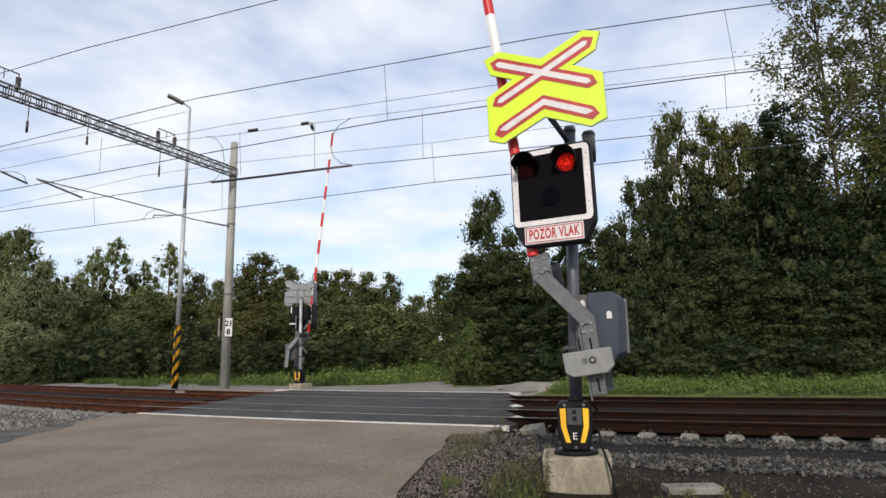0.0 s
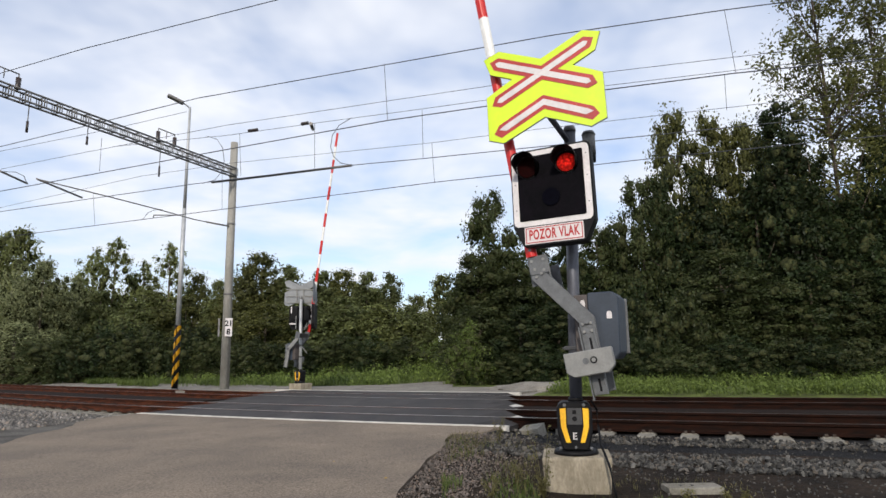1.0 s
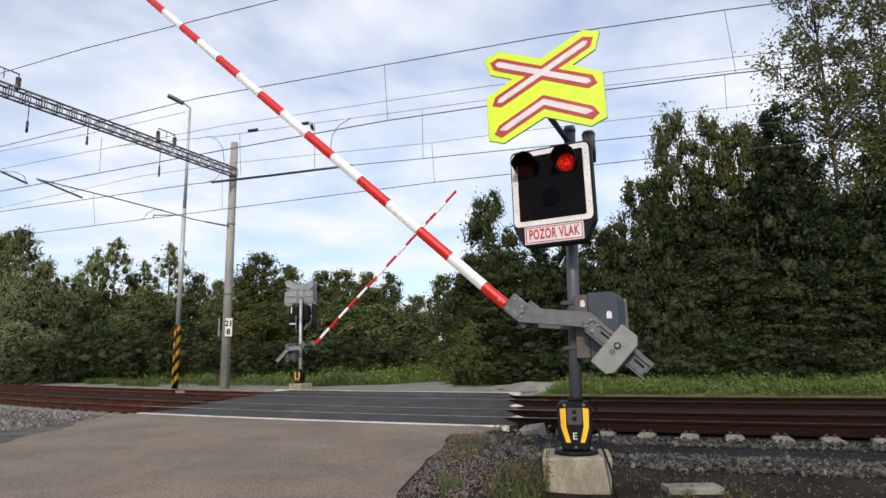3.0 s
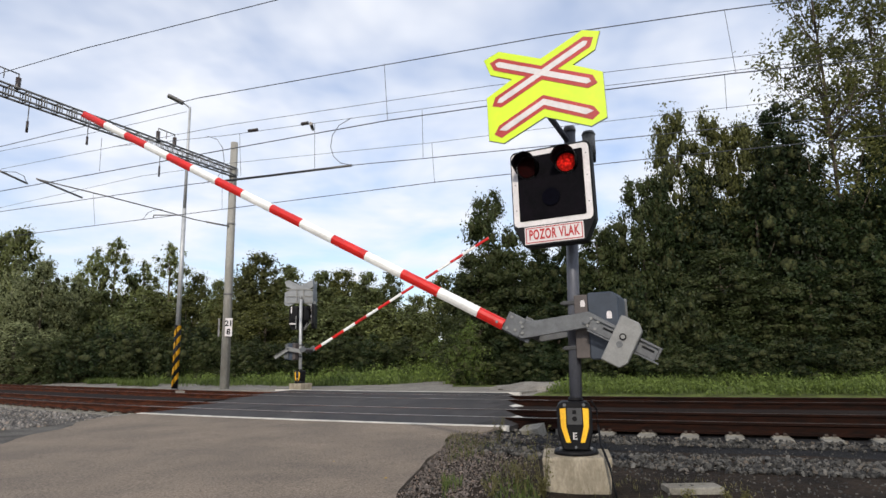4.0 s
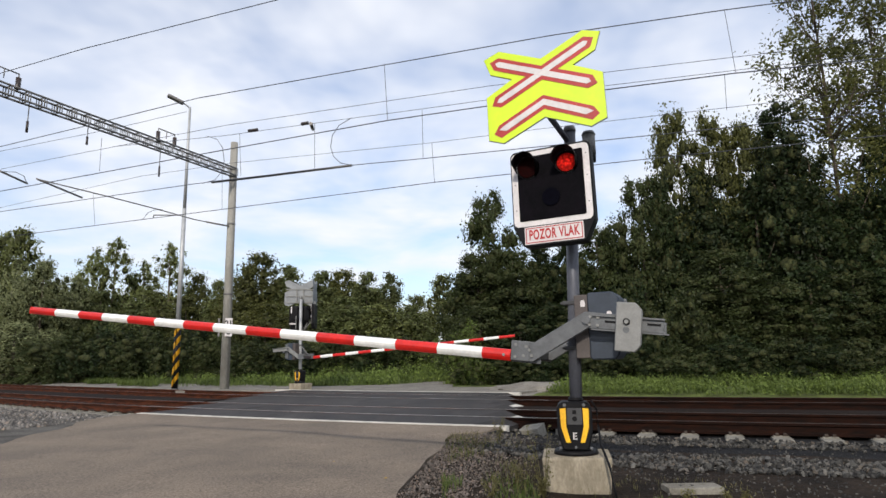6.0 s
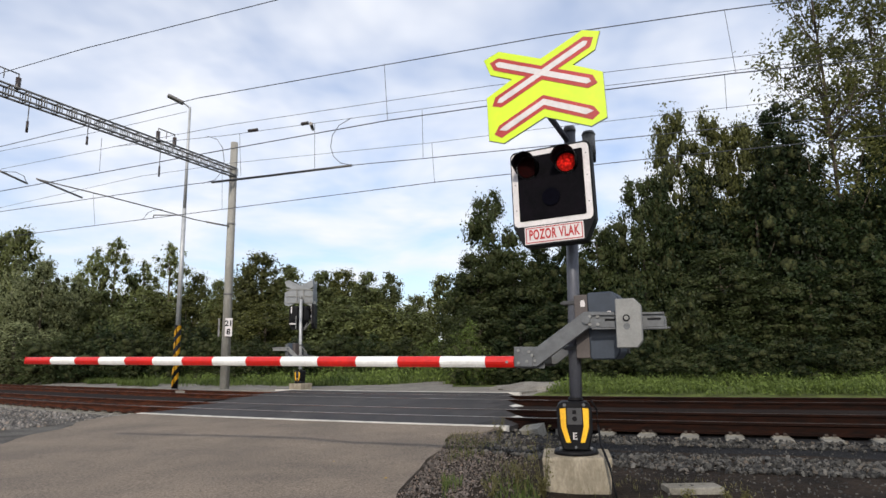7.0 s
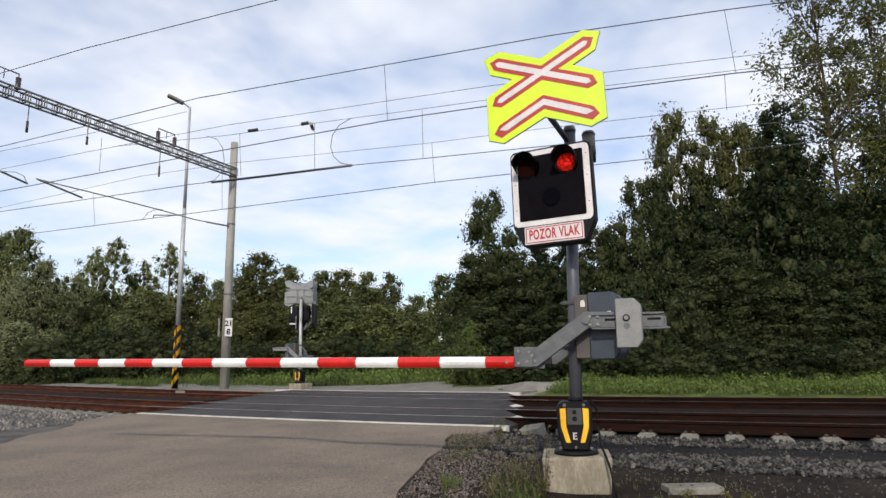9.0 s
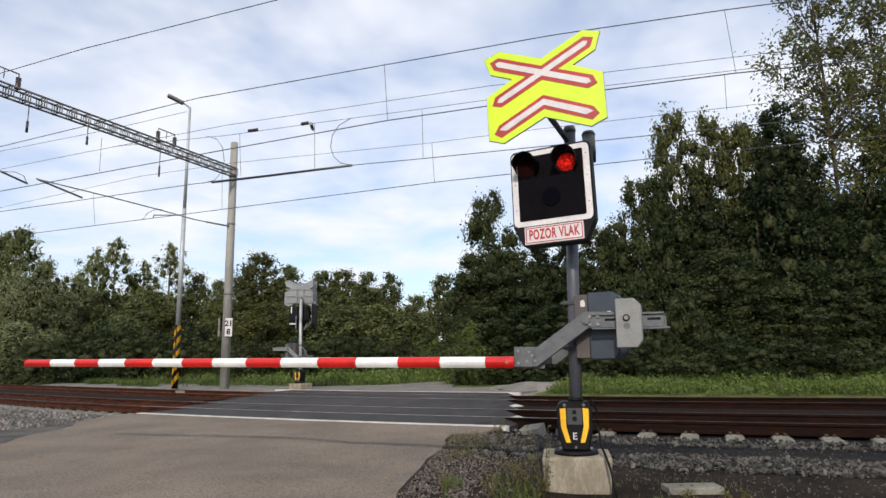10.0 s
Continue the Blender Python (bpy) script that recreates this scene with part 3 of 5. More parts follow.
def signal_board(parent, m, lights=True):
    """Black board with a white border, two red lamps with hoods, a clear lamp and a text plate; faces -y."""
    w, h = 0.371, 0.364

    def rounded(w, h, r, cz=0.0, k=4):
        return [(sx * (w - r) + r * math.cos(a), cz + sz * (h - r) + r * math.sin(a)) for sx, sz, a0 in ((1, 1, 0), (-1, 1, 90), (-1, -1, 180), (1, -1, 270)) for a in (radians(a0 + 90 * i / k) for i in range(k + 1))]

    body = [(0.385, 0.35), (0.35, 0.385), (-0.35, 0.385), (-0.385, 0.35), (-0.385, -0.36), (-0.295, -0.545), (-0.275, -0.56), (0.275, -0.56), (0.295, -0.545), (0.385, -0.36)]
    board = part("signal_board", prism(body, 0.13, 0.008), M_BLACK, parent, "black signal board with white border", m)
    part("white_border", prism(rounded(w, h, 0.05), 0.006, 0.0, at=-0.007), M_SIGNWHITE, board)
    part("black_field", prism(rounded(w - 0.058, h - 0.050, 0.012), 0.004, 0.0, at=-0.012), M_BOARD, board)
    for x in (-0.342, 0.342):
        for z in (-0.2, 0.05, 0.26):
            part("rivet", disc(x, -0.009, z, 0.006, 0.004, sides=8), M_STEEL, board)
    for x in LAMPS_X:
        part("lamp_ring", disc(x, -0.022, 0.20, 0.108, 0.012, sides=28), M_BLACK, board)
        part("lens", disc(x, -0.026, 0.20, 0.100, 0.004, sides=28), M_LENS_OFF, board)
        # hood over the lamp
        bm = bmesh.new()
        rows = []
        for depth, a0 in ((-0.02, 300), (-0.10, 250), (-0.19, 175)):
            rows.append([bm.verts.new((x + r * math.cos(radians(a)), depth, 0.20 + r * math.sin(radians(a)))) for r in (0.112,) for a in np.linspace(90 - a0 / 2, 90 + a0 / 2, 17)])
        for p, q in zip(rows, rows[1:]):
            for i in range(16):
                bm.faces.new((p[i], p[i + 1], q[i + 1], q[i])).smooth = True
        bmesh.ops.solidify(bm, geom=list(bm.faces), thickness=0.006)
        part("hood", bm, M_BLACK, board)
    part("clear_lens", disc(0.0, -0.024, -0.11, 0.085, 0.006, sides=26), M_LENS_WHITE, board)
    part("text_plate", prism(rounded(0.275, 0.082, 0.008, -0.455), 0.004, 0.0, at=-0.006), M_SIGNWHITE, board, "white plate with red border and lettering")
    ring = bmesh.new()
    for x0, x1, z0, z1 in ((-0.265, 0.265, -0.391, -0.383), (-0.265, 0.265, -0.527, -0.519), (-0.265, -0.257, -0.5188, -0.3912), (0.257, 0.265, -0.5188, -0.3912)):
        box(x0, x1, -0.0085, -0.006, z0, z1, 0, ring)
    part("plate_border", ring, M_SIGNRED, board)
    cu = bpy.data.curves.new("lettering", 'FONT')
    cu.body = "POZOR VLAK"
    cu.align_x, cu.align_y = 'CENTER', 'CENTER'
    cu.size, cu.extrude, cu.offset = 0.115, 0.001, 0.0036
    cu.space_character = 1.12
    cu.materials.append(M_SIGNRED)
    tmp = new("lettering_curve", cu)
    bpy.context.view_layer.update()
    me = bpy.data.meshes.new_from_object(tmp.evaluated_get(bpy.context.evaluated_depsgraph_get()))
    bpy.data.objects.remove(tmp)
    wide = max(v.co.x for v in me.vertices) - min(v.co.x for v in me.vertices)
    me.transform(Matrix.Diagonal((0.470 / wide, 1.12, 1, 1)))
    txt = new("lettering", me)
    txt.parent = board
    txt.matrix_basis = pose(0, -0.0088, -0.455, 90)
    if lights:
        for i, x in enumerate(LAMPS_X):
            # added turning disc, stands in for the lamp switching on and off
            d = part("added_flash_disc", disc(0, -0.002, 0, 0.088, 0.004, sides=26), M_GLOW, board, "red disc added to flash the lamp, one face glowing, one dark", pose(x, -0.033, 0.19))
            d.data.materials.append(M_LENS_OFF)
            for poly in d.data.polygons:
                poly.material_index = 0 if poly.normal.y < -0.5 else 1
            RED_LIT.append((d, i, x))
    return board


def barrier(name, label, m, edges, turn, near):
    t = thing(name, label, "level crossing barrier", m, "barriers of the level crossing")
    # foundation block, worn pale concrete
    face = pose(-0.02, 0, 0, 0, 0, 14) if near else pose(0, 0, 0, 0, 0, 172)
    bm = box(-0.305, 0.305, -0.27, 0.30, -0.20, 0.135, 0.022)
    for v in bm.verts:
        v.co.x *= 1 - 0.10 * (0.135 - v.co.z) / 0.335
        v.co += Vector([noise.noise(v.co * 3 + Vector((k, 0, 0))) * 0.006 for k in (0, 5, 9)])
    part("foundation", bm, M_CONCRETE, t, "weathered pale concrete foundation block", face)
    part("base_plate", disc(0, -0.02, 0.136, 0.20, 0.036, "z", 24, None, 0.19), M_BLACK, t, m=face)
    lean = pose(-0.014, 0, 0, 0, 1.75, 0) if near else pose(0, 0, 0, 0, 0.9, 0)
    part("pole", tube([(0, 0, 0.16), (0, 0, 3.2)], 0.057, 20), M_POLE if near else M_LAMPPOST, t, m=lean)
    part("pole_cap", tube([(0, 0, 3.2), (0, 0, 3.235), (0, 0, 3.25)], 0.064, 20, end=0.05), M_PALE, t, m=lean)
    # protective cover with yellow stripes
    cover = part("base_cover", prism([(-0.158, 0.50), (-0.150, 0.56), (-0.115, 0.598), (0.115, 0.598), (0.150, 0.56), (0.158, 0.50), (0.156, 0.33), (0.120, 0.20), (0.105, 0.175), (-0.105, 0.175), (-0.120, 0.20), (-0.156, 0.33)], 0.27, 0.014, at=-0.155), M_BLACK, t, "black base cover with yellow stripes", face)
    for sx in (-1, 1):
        part("yellow_stripe", prism([(sx * a, z) for a, z in ((0.128, 0.54), (0.074, 0.545), (0.076, 0.385), (0.042, 0.245), (0.082, 0.245), (0.122, 0.375))], 0.010, 0.002, at=-0.164), M_YELLOW, cover)
        part("bolt", disc(sx * 0.085, -0.175, 0.572, 0.015, 0.02, sides=10), M_STEEL, cover)
        part("foot_bolt", disc(sx * 0.135, -0.13, 0.176, 0.014, 0.03, "z", 8), M_STEEL, t, m=face)
    part("grey_panel", prism([(-0.066, 0.545), (0.066, 0.545), (0.068, 0.40), (-0.068, 0.40)], 0.007, 0.002, at=-0.1615), M_DARKGREY, cover)
    part("lock", box(-0.017, 0.017, -0.172, -0.158, 0.495, 0.53, 0.004), M_BLACK, cover)
    part("lock_flap", disc(0.0, -0.167, 0.452, 0.022, 0.008, sides=14), M_BLACK, cover)
    mark = bmesh.new()
    for x0, x1, z0, z1 in ((-0.020, -0.009, 0.272, 0.332), (-0.005, 0.016, 0.272, 0.281), (-0.005, 0.013, 0.298, 0.306), (-0.005, 0.015, 0.323, 0.332)):
        box(x0, x1, -0.1575, -0.1552, z0, z1, 0, mark)
    part("pale_mark", mark, M_SIGNWHITE, cover)
    part("bolt", disc(0, -0.17, 0.205, 0.012, 0.02, sides=10), M_STEEL, cover)
    part("pole_collar", tube([(0, 0, 0.599), (0, 0, 0.63)], 0.072, 18, end=0.064), M_BLACK, t)
    # drive box
    drive = part("drive_box", prism([(0.212, 0.985), (0.212, 1.565), (0.228, 1.58), (0.44, 1.58), (0.492, 1.525), (0.482, 1.03), (0.44, 0.97), (0.228, 0.97)], 0.40, 0.012, at=-0.13), M_BLUEBOX, t, "blue-grey drive box", pose(-0.026, 0, 0))
    part("rear_hood", box(0.36, 0.505, 0.272, 0.30, 1.02, 1.54, 0.01), M_STEEL, drive)
    part("inspection_window", prism([(0.382, 1.335), (0.382, 1.385), (0.393, 1.402), (0.417, 1.402), (0.428, 1.385), (0.428, 1.335)], 0.004, 0.0, at=-0.135), M_SIGNWHITE, drive)
    part("side_cover", box(0.088, 0.2115, -0.125, 0.25, 0.985, 1.562, 0.008), M_BROWNBOX, drive)
    part("inspection_window", prism([(0.148, 1.452), (0.148, 1.495), (0.158, 1.512), (0.180, 1.512), (0.190, 1.495), (0.190, 1.452)], 0.004, 0.0, at=-0.130), M_SIGNWHITE, drive)
    for z in (1.08, 1.50):
        part("pole_clamp", box(-0.066, 0.09, -0.066, 0.066, z - 0.018, z + 0.018, 0.006), M_DARKGREY, t)
        part("bolt", box(-0.088, -0.064, -0.04, -0.02, z - 0.010, z + 0.010, 0.003), M_DARKGREY, t)
    # boom: cranked steel arm, counterweight and striped bar; turns on its pivot
    boom = part("boom_arm", prism([(0.66, 0.052), (0.66, -0.072), (0.015, -0.072), (-0.46, -0.412), (-0.60, -0.412), (-0.64, -0.385), (-0.60, -0.335), (-0.02, 0.075), (0.03, 0.075)], 0.05, 0.005, at=-0.025), M_STEEL, t, "grey steel boom arm, cranked")
    boom.matrix_basis = pose(0.195, -0.23, 1.322) if near else pose(0.295, -0.19, 1.375)
    part("arm_flange", box(0.05, 0.66, -0.050, -0.0255, 0.040, 0.055, 0.0), M_STEEL, boom)
    part("arm_flange", box(0.05, 0.70, -0.060, -0.0255, -0.085, -0.0725, 0.0), M_STEEL, boom)
    for x0, x1 in ((0.16, 0.285), (0.52, 0.63)):
        part("slot", box(x0, x1, -0.0275, -0.0245, -0.012, 0.008, 0.0), M_BLACK, boom)
    rear = part("second_arm", prism([(0.66, 0.05), (0.66, -0.07), (0.05, -0.07), (-0.40, -0.40), (-0.60, -0.40), (-0.02, 0.07)], 0.04, 0.004, at=0.565), M_STEEL if near else M_PALE, boom, "grey steel rear arm of the fork")
    part("arm_flange", box(0.05, 0.66, 0.606, 0.64, 0.036, 0.05, 0.0), M_STEEL if near else M_PALE, rear)
    part("cross_beam", box(-0.60, -0.44, 0.0255, 0.564, -0.395, -0.325, 0.008), M_DARKGREY, boom)
    part("rear_plate", box(-0.66, -0.42, 0.6055, 0.618, -0.42, -0.24, 0.004), M_STEEL, boom)
    part("pivot", disc(0.0, -0.05, 0.0, 0.036, 0.69, sides=14), M_STEEL, boom)
    for x, z in ((0.03, 0.03), (0.03, -0.04), (0.10, 0.03), (0.10, -0.04), (-0.475, -0.36), (-0.50, -0.31), (-0.55, -0.365), (-0.53, -0.28), (-0.63, -0.27), (-0.63, -0.38)):
        part("bolt", disc(x, -0.043, z, 0.014, 0.02, sides=8), M_PALE, boom)
    part("clamp_plate", box(-0.672, -0.40, 0.026, 0.038, -0.43, -0.235, 0.004), M_STEEL, boom)
    part("clamp_plate", box(-0.672, -0.50, -0.034, -0.0255, -0.413, -0.233, 0.004), M_STEEL, boom)
    weight = part("counterweight", prism([(0.265, 0.172), (0.425, 0.172), (0.48, 0.112), (0.48, -0.19), (0.435, -0.25), (0.265, -0.25)], 0.11, 0.008, at=-0.145), M_PALE, boom, "pale grey counterweight")
    part("weight_bolt", disc(0.355, -0.155, 0.005, 0.030, 0.012, sides=14), M_BLACK, weight)
    part("weight_bolt", disc(0.355, -0.162, 0.005, 0.019, 0.012, sides=10), M_PALE, weight)
    part("weight_hole", disc(0.355, -0.149, -0.065, 0.028, 0.006, sides=14), M_STEEL, weight)
    # striped bar of pressed profile: flat face between chamfers, a little thinner towards the tip
    for i, (a, b) in enumerate(zip(edges, edges[1:])):
        bm = bmesh.new()
        rings = []
        for x in (-a - 0.001, -b + 0.001):
            k = 1.0 - 0.16 * (-x - 0.67) / 7.0
            prof = [(-0.048, 0.002), (-0.040, -0.022), (-0.020, -0.049), (0.0, -0.054), (0.022, -0.048), (0.036, -0.02), (0.036, 0.02), (0.022, 0.048), (0.0, 0.054), (-0.018, 0.050), (-0.036, 0.034), (-0.046, 0.014)]
            rings.append([bm.verts.new((x, y * k - 0.008, -0.372 + z * k)) for y, z in prof])
        for j in range(12):
            bm.faces.new((rings[0][j], rings[0][(j + 1) % 12], rings[1][(j + 1) % 12], rings[1][j]))
        bm.faces.new(rings[0][::-1])
        bm.faces.new(rings[1])
        bmesh.ops.recalc_face_normals(bm, faces=bm.faces)
        part("red_section" if i % 2 == 0 else "white_section", bm, M_RED if i % 2 == 0 else M_WHITE, boom)
    part("end_cap", box(-edges[-1] - 0.012, -edges[-1], -0.046, 0.028, -0.416, -0.326, 0.01), M_RED, boom)
    part("bolt", disc(-0.735, -0.058, -0.372, 0.014, 0.012, sides=10), M_PALE, boom)
    BOOMS.append((boom, turn))
    # sign and signals on the pole
    if near:
        sign_cross(t, pose(-0.064, -0.40, 3.684, -2.6, -2.15, 0.9))
        part("sign_stay", tube([(-0.05, -0.37, 3.30), (0.02, -0.15, 3.18), (0.075, -0.02, 3.08)], 0.028, 12), M_POLE, t)
        part("sign_stay", box(-0.10, 0.06, -0.385, -0.355, 3.28, 3.34, 0.006), M_PORTAL, t)
        signal_board(t, pose(-0.038, -0.36, 2.573, -1.8, -1.3, -0.2))
        part("board_bracket", box(-0.05, 0.09, -0.30, -0.05, 2.86, 2.93, 0.01), M_BLACK, t)
        part("board_bracket", box(-0.05, 0.09, -0.30, -0.05, 2.25, 2.31, 0.01), M_BLACK, t)
        part("bell_bracket", box(-0.10, 0.23, -0.10, -0.045, 2.98, 3.05, 0.012), M_BLACK, t)
        bell = part("bell", tube([(0.272, -0.03, 2.93), (0.272, -0.03, 3.12)], 0.062, 18), M_PORTAL, t, "dark grey warning bell on the pole")
        part("bell_lid", tube([(0.272, -0.03, 3.1205), (0.272, -0.03, 3.14), (0.272, -0.03, 3.155)], 0.068, 18, end=0.05), M_STEEL, bell)
        part("bell_neck", tube([(0.285, -0.03, 2.85), (0.29, -0.03, 2.929)], 0.045, 14), M_BLACK, bell)
        part("cable_duct", box(0.13, 0.19, -0.20, -0.14, 2.08, 2.85, 0.01), M_BLACK, t)
        pts = [(0.13, 0.06, 0.60), (0.185, 0.02, 0.52), (0.20, -0.02, 0.36), (0.235, -0.12, 0.22), (0.30, -0.28, 0.16), (0.345, -0.36, 0.08), (0.37, -0.385, -0.06), (0.40, -0.42, -0.17)]
        part("cable", tube(pts, 0.011, 8), M_BLACK, t, "black cable down to the ground")
    else:
        turned = pose(0.24, -0.20, 0, 0, 0, 35)
        sign_cross(t, turned @ pose(0, 0, 3.59))
        for z in (3.58, 3.32, 3.08):
            part("back_rail", box(-0.52, 0.52, 0.022, 0.05, z - 0.02, z + 0.02, 0.004), M_PALE, t, m=turned)
        for x in (-0.12, 0.12):
            part("back_strut", box(x - 0.02, x + 0.02, 0.051, 0.07, 3.05, 3.62, 0.004), M_PALE, t, m=turned)
        part("sign_stay", tube([(0.18, -0.14, 3.32), (0.0, -0.02, 3.15)], 0.028, 10), M_PALE, t)
        sign_cross(t, pose(-0.50, -0.10, 3.57, 0, 0, 118) @ Matrix.Scale(0.94, 4), False)
        signal_board(t, turned @ pose(0.02, -0.10, 2.60) @ Matrix.Scale(0.94, 4), True)
        signal_board(t, pose(-0.46, -0.04, 2.60, 0, 0, 118) @ Matrix.Scale(0.94, 4), False)
        for x in (0.19, -0.15):
            part("back_housing", box(x - 0.13, x + 0.13, 0.026, 0.15, 2.38, 2.93, 0.03), M_BLACK, t, m=turned)
        for x in (0.30, -0.27):
            part("edge_label", box(x - 0.02, x + 0.02, 0.152, 0.16, 2.68, 2.93, 0.0), M_SIGNWHITE, t, m=turned)
        part("bracket", box(0.14, 0.36, 0.152, 0.17, 2.26, 2.32, 0.004), M_SIGNWHITE, t, m=turned)
        part("bracket", box(0.11, 0.14, 0.152, 0.168, 2.10, 2.58, 0.004), M_PALE, t, m=turned)
        part("side_housing", box(-0.40, -0.20, -0.06, 0.08, 2.40, 2.90, 0.03), M_BLACK, t)
        part("edge_label", box(-0.54, -0.50, 0.10, 0.12, 2.70, 2.95, 0.0), M_SIGNWHITE, t)
        for x in (0.16, -0.20, -0.32):
            part("stay", tube([(0.0 if x > 0 else x * 0.3, -0.05, 2.06), (x, -0.09, 2.32)], 0.016, 8), M_PALE, t)
        part("side_stay", tube([(-0.05, 0.08, 1.50), (-0.36, 0.12, 1.20)], 0.016, 8), M_PALE, t)
    return t


NEAR_EDGES = [0.672] + [0.949, 1.406, 1.855, 2.323, 2.777, 3.234, 3.688, 4.147, 4.581, 5.023, 5.456, 5.884, 6.288, 6.717, 7.172]
FAR_EDGES = [0.67] + [0.97 + 0.5226 * i for i in range(14)] + [8.287]
barrier("level_crossing_barrier", "striped red and white barrier with lime cross sign and red lights", pose(1.2, 5.9, 0.0, 0, 0, -24.6), NEAR_EDGES, 3.6, True)
barrier("level_crossing_barrier", "far barrier seen from behind, striped boom and grey sign backs", pose(-5.27, 23.0, 0.07, 0, 0, 155.4), FAR_EDGES, 3.2, False)



# ---------------------------------------------------------------- masts and overhead line
def mast():
    t = thing("catenary_mast", "grey concrete overhead line mast with number plate", "mast", pose(-8.65, 24.8, -0.1))
    part("shaft", tube([(0, 0, 0), (0, 0, 10.15)], 0.18, 20, end=0.145), M_MASTCON, t)
    part("footing", tube([(0, 0, -0.05), (0, 0, 0.06)], 0.34, 16, end=0.30), M_CONCRETE, t)
    for z in (3.75, 6.62, 8.62, 8.95):
        part("band", tube([(0, 0, z), (0, 0, z + 0.08)], 0.190 - z * 0.0035, 18), M_PORTAL, t)
    plate = part("number_plate", box(0.02, 0.30, -0.26, -0.245, 2.1, 2.82, 0.004), M_SIGNWHITE, t, "white plate with dark figures")
    for body, z in (("21", 2.60), ("8", 2.27)):
        cu = bpy.data.curves.new("figures", 'FONT')
        cu.body, cu.size, cu.extrude, cu.offset = body, 0.30, 0.002, 0.008
        cu.align_x, cu.align_y = 'CENTER', 'CENTER'
        tmp = new("figures_curve", cu)
        bpy.context.view_layer.update()
        me = bpy.data.meshes.new_from_object(tmp.evaluated_get(bpy.context.evaluated_depsgraph_get()))
        bpy.data.objects.remove(tmp)
        me.materials.clear()
        me.materials.append(M_BLACK)
        ob = new("figures", me)
        ob.parent = plate
        ob.matrix_basis = pose(0.16, -0.263, z, 90)
    part("plate_bracket", box(-0.28, -0.21, -0.20, -0.18, 2.1, 2.82, 0.004), M_PORTAL, t)
    return t


mast()


def lattice(a, b, w, h, bays, parent):
    """A lattice girder from a to b, w wide and h high."""
    a, b = Vector(a), Vector(b)
    d = (b - a).normalized()
    side = d.cross(Vector((0, 0, 1))).normalized()
    up = Vector((0, 0, 1))
    for i in (-1, 1):
        for j in (-1, 1):
            o = side * (i * w / 2) + up * (j * h / 2)
            part("chord", tube([a + o, b + o], 0.032, 6), M_PORTAL, parent)
    L = (b - a).length
    brace = bmesh.new()
    for k in range(bays + 1):
        p = a + d * (L * k / bays)
        for i in (-1, 1):
            tube([p + side * (i * w / 2) - up * h / 2, p + side * (i * w / 2) + up * h / 2], 0.018, 5, brace)
        for j in (-1, 1):
            tube([p - side * w / 2 + up * (j * h / 2), p + side * w / 2 + up * (j * h / 2)], 0.018, 5, brace)
        for i in (-1, 1):
            q = p + side * (i * w / 2)
            tube([q - d * 0.07 - up * h / 2, q - d * 0.07 + up * h / 2], 0.014, 5, brace)
            tube([q + d * 0.07 - up * h / 2, q + d * 0.07 + up * h / 2], 0.014, 5, brace)
    part("bracing", brace, M_PORTAL, parent)


def portal():
    t = thing("portal_beam", "grey steel lattice beam spanning the tracks overhead", "portal beam")
    a, b = (-8.55, 24.6, 8.70), (-14.2, 11.6, 8.56)
    lattice(a, b, 0.26, 0.30, 30, t)
    # ceramic insulators on brackets above and drop rods below
    A, B = Vector(a), Vector(b)
    d = (B - A).normalized()
    for p, e in ((PF(A, B, 0.246), 0.37), (PF(A, B, 0.645), 0.40)):
        for k in (-e, e):
            q = p + d * k
            part("insulator", tube([q + Vector((0, 0, 0.16)), q + Vector((0, 0, 0.20)), q + Vector((0, 0, 0.50))], 0.07, 10), M_INSUL, t)
            part("insulator_rod", tube([q + Vector((0, 0, 0.12)), q + Vector((0, 0, 0.62))], 0.018, 6), M_PORTAL, t)
        part("insulator_bracket", tube([p - d * e + Vector((0, 0, 0.62)), p + d * e + Vector((0, 0, 0.62))], 0.02, 6), M_PORTAL, t)
        part("insulator_bracket", tube([p + Vector((0, 0, 0.34)), p + Vector((0, 0, 0.62))], 0.016, 6), M_PORTAL, t)
    for f, drop in ((0.262, 1.0), (0.46, 0.68), (0.591, 0.88)):
        p = A + (B - A) * f - Vector((0, 0, 0.13))
        part("drop_rod", tube([p, p - Vector((0, 0, drop))], 0.016, 6), M_PORTAL, t)
        part("insulator", tube([p - Vector((0, 0, drop * 0.62)), p - Vector((0, 0, drop))], 0.035, 8), M_INSUL, t)


def PF(a, b, f):
    return a + (b - a) * f


portal()


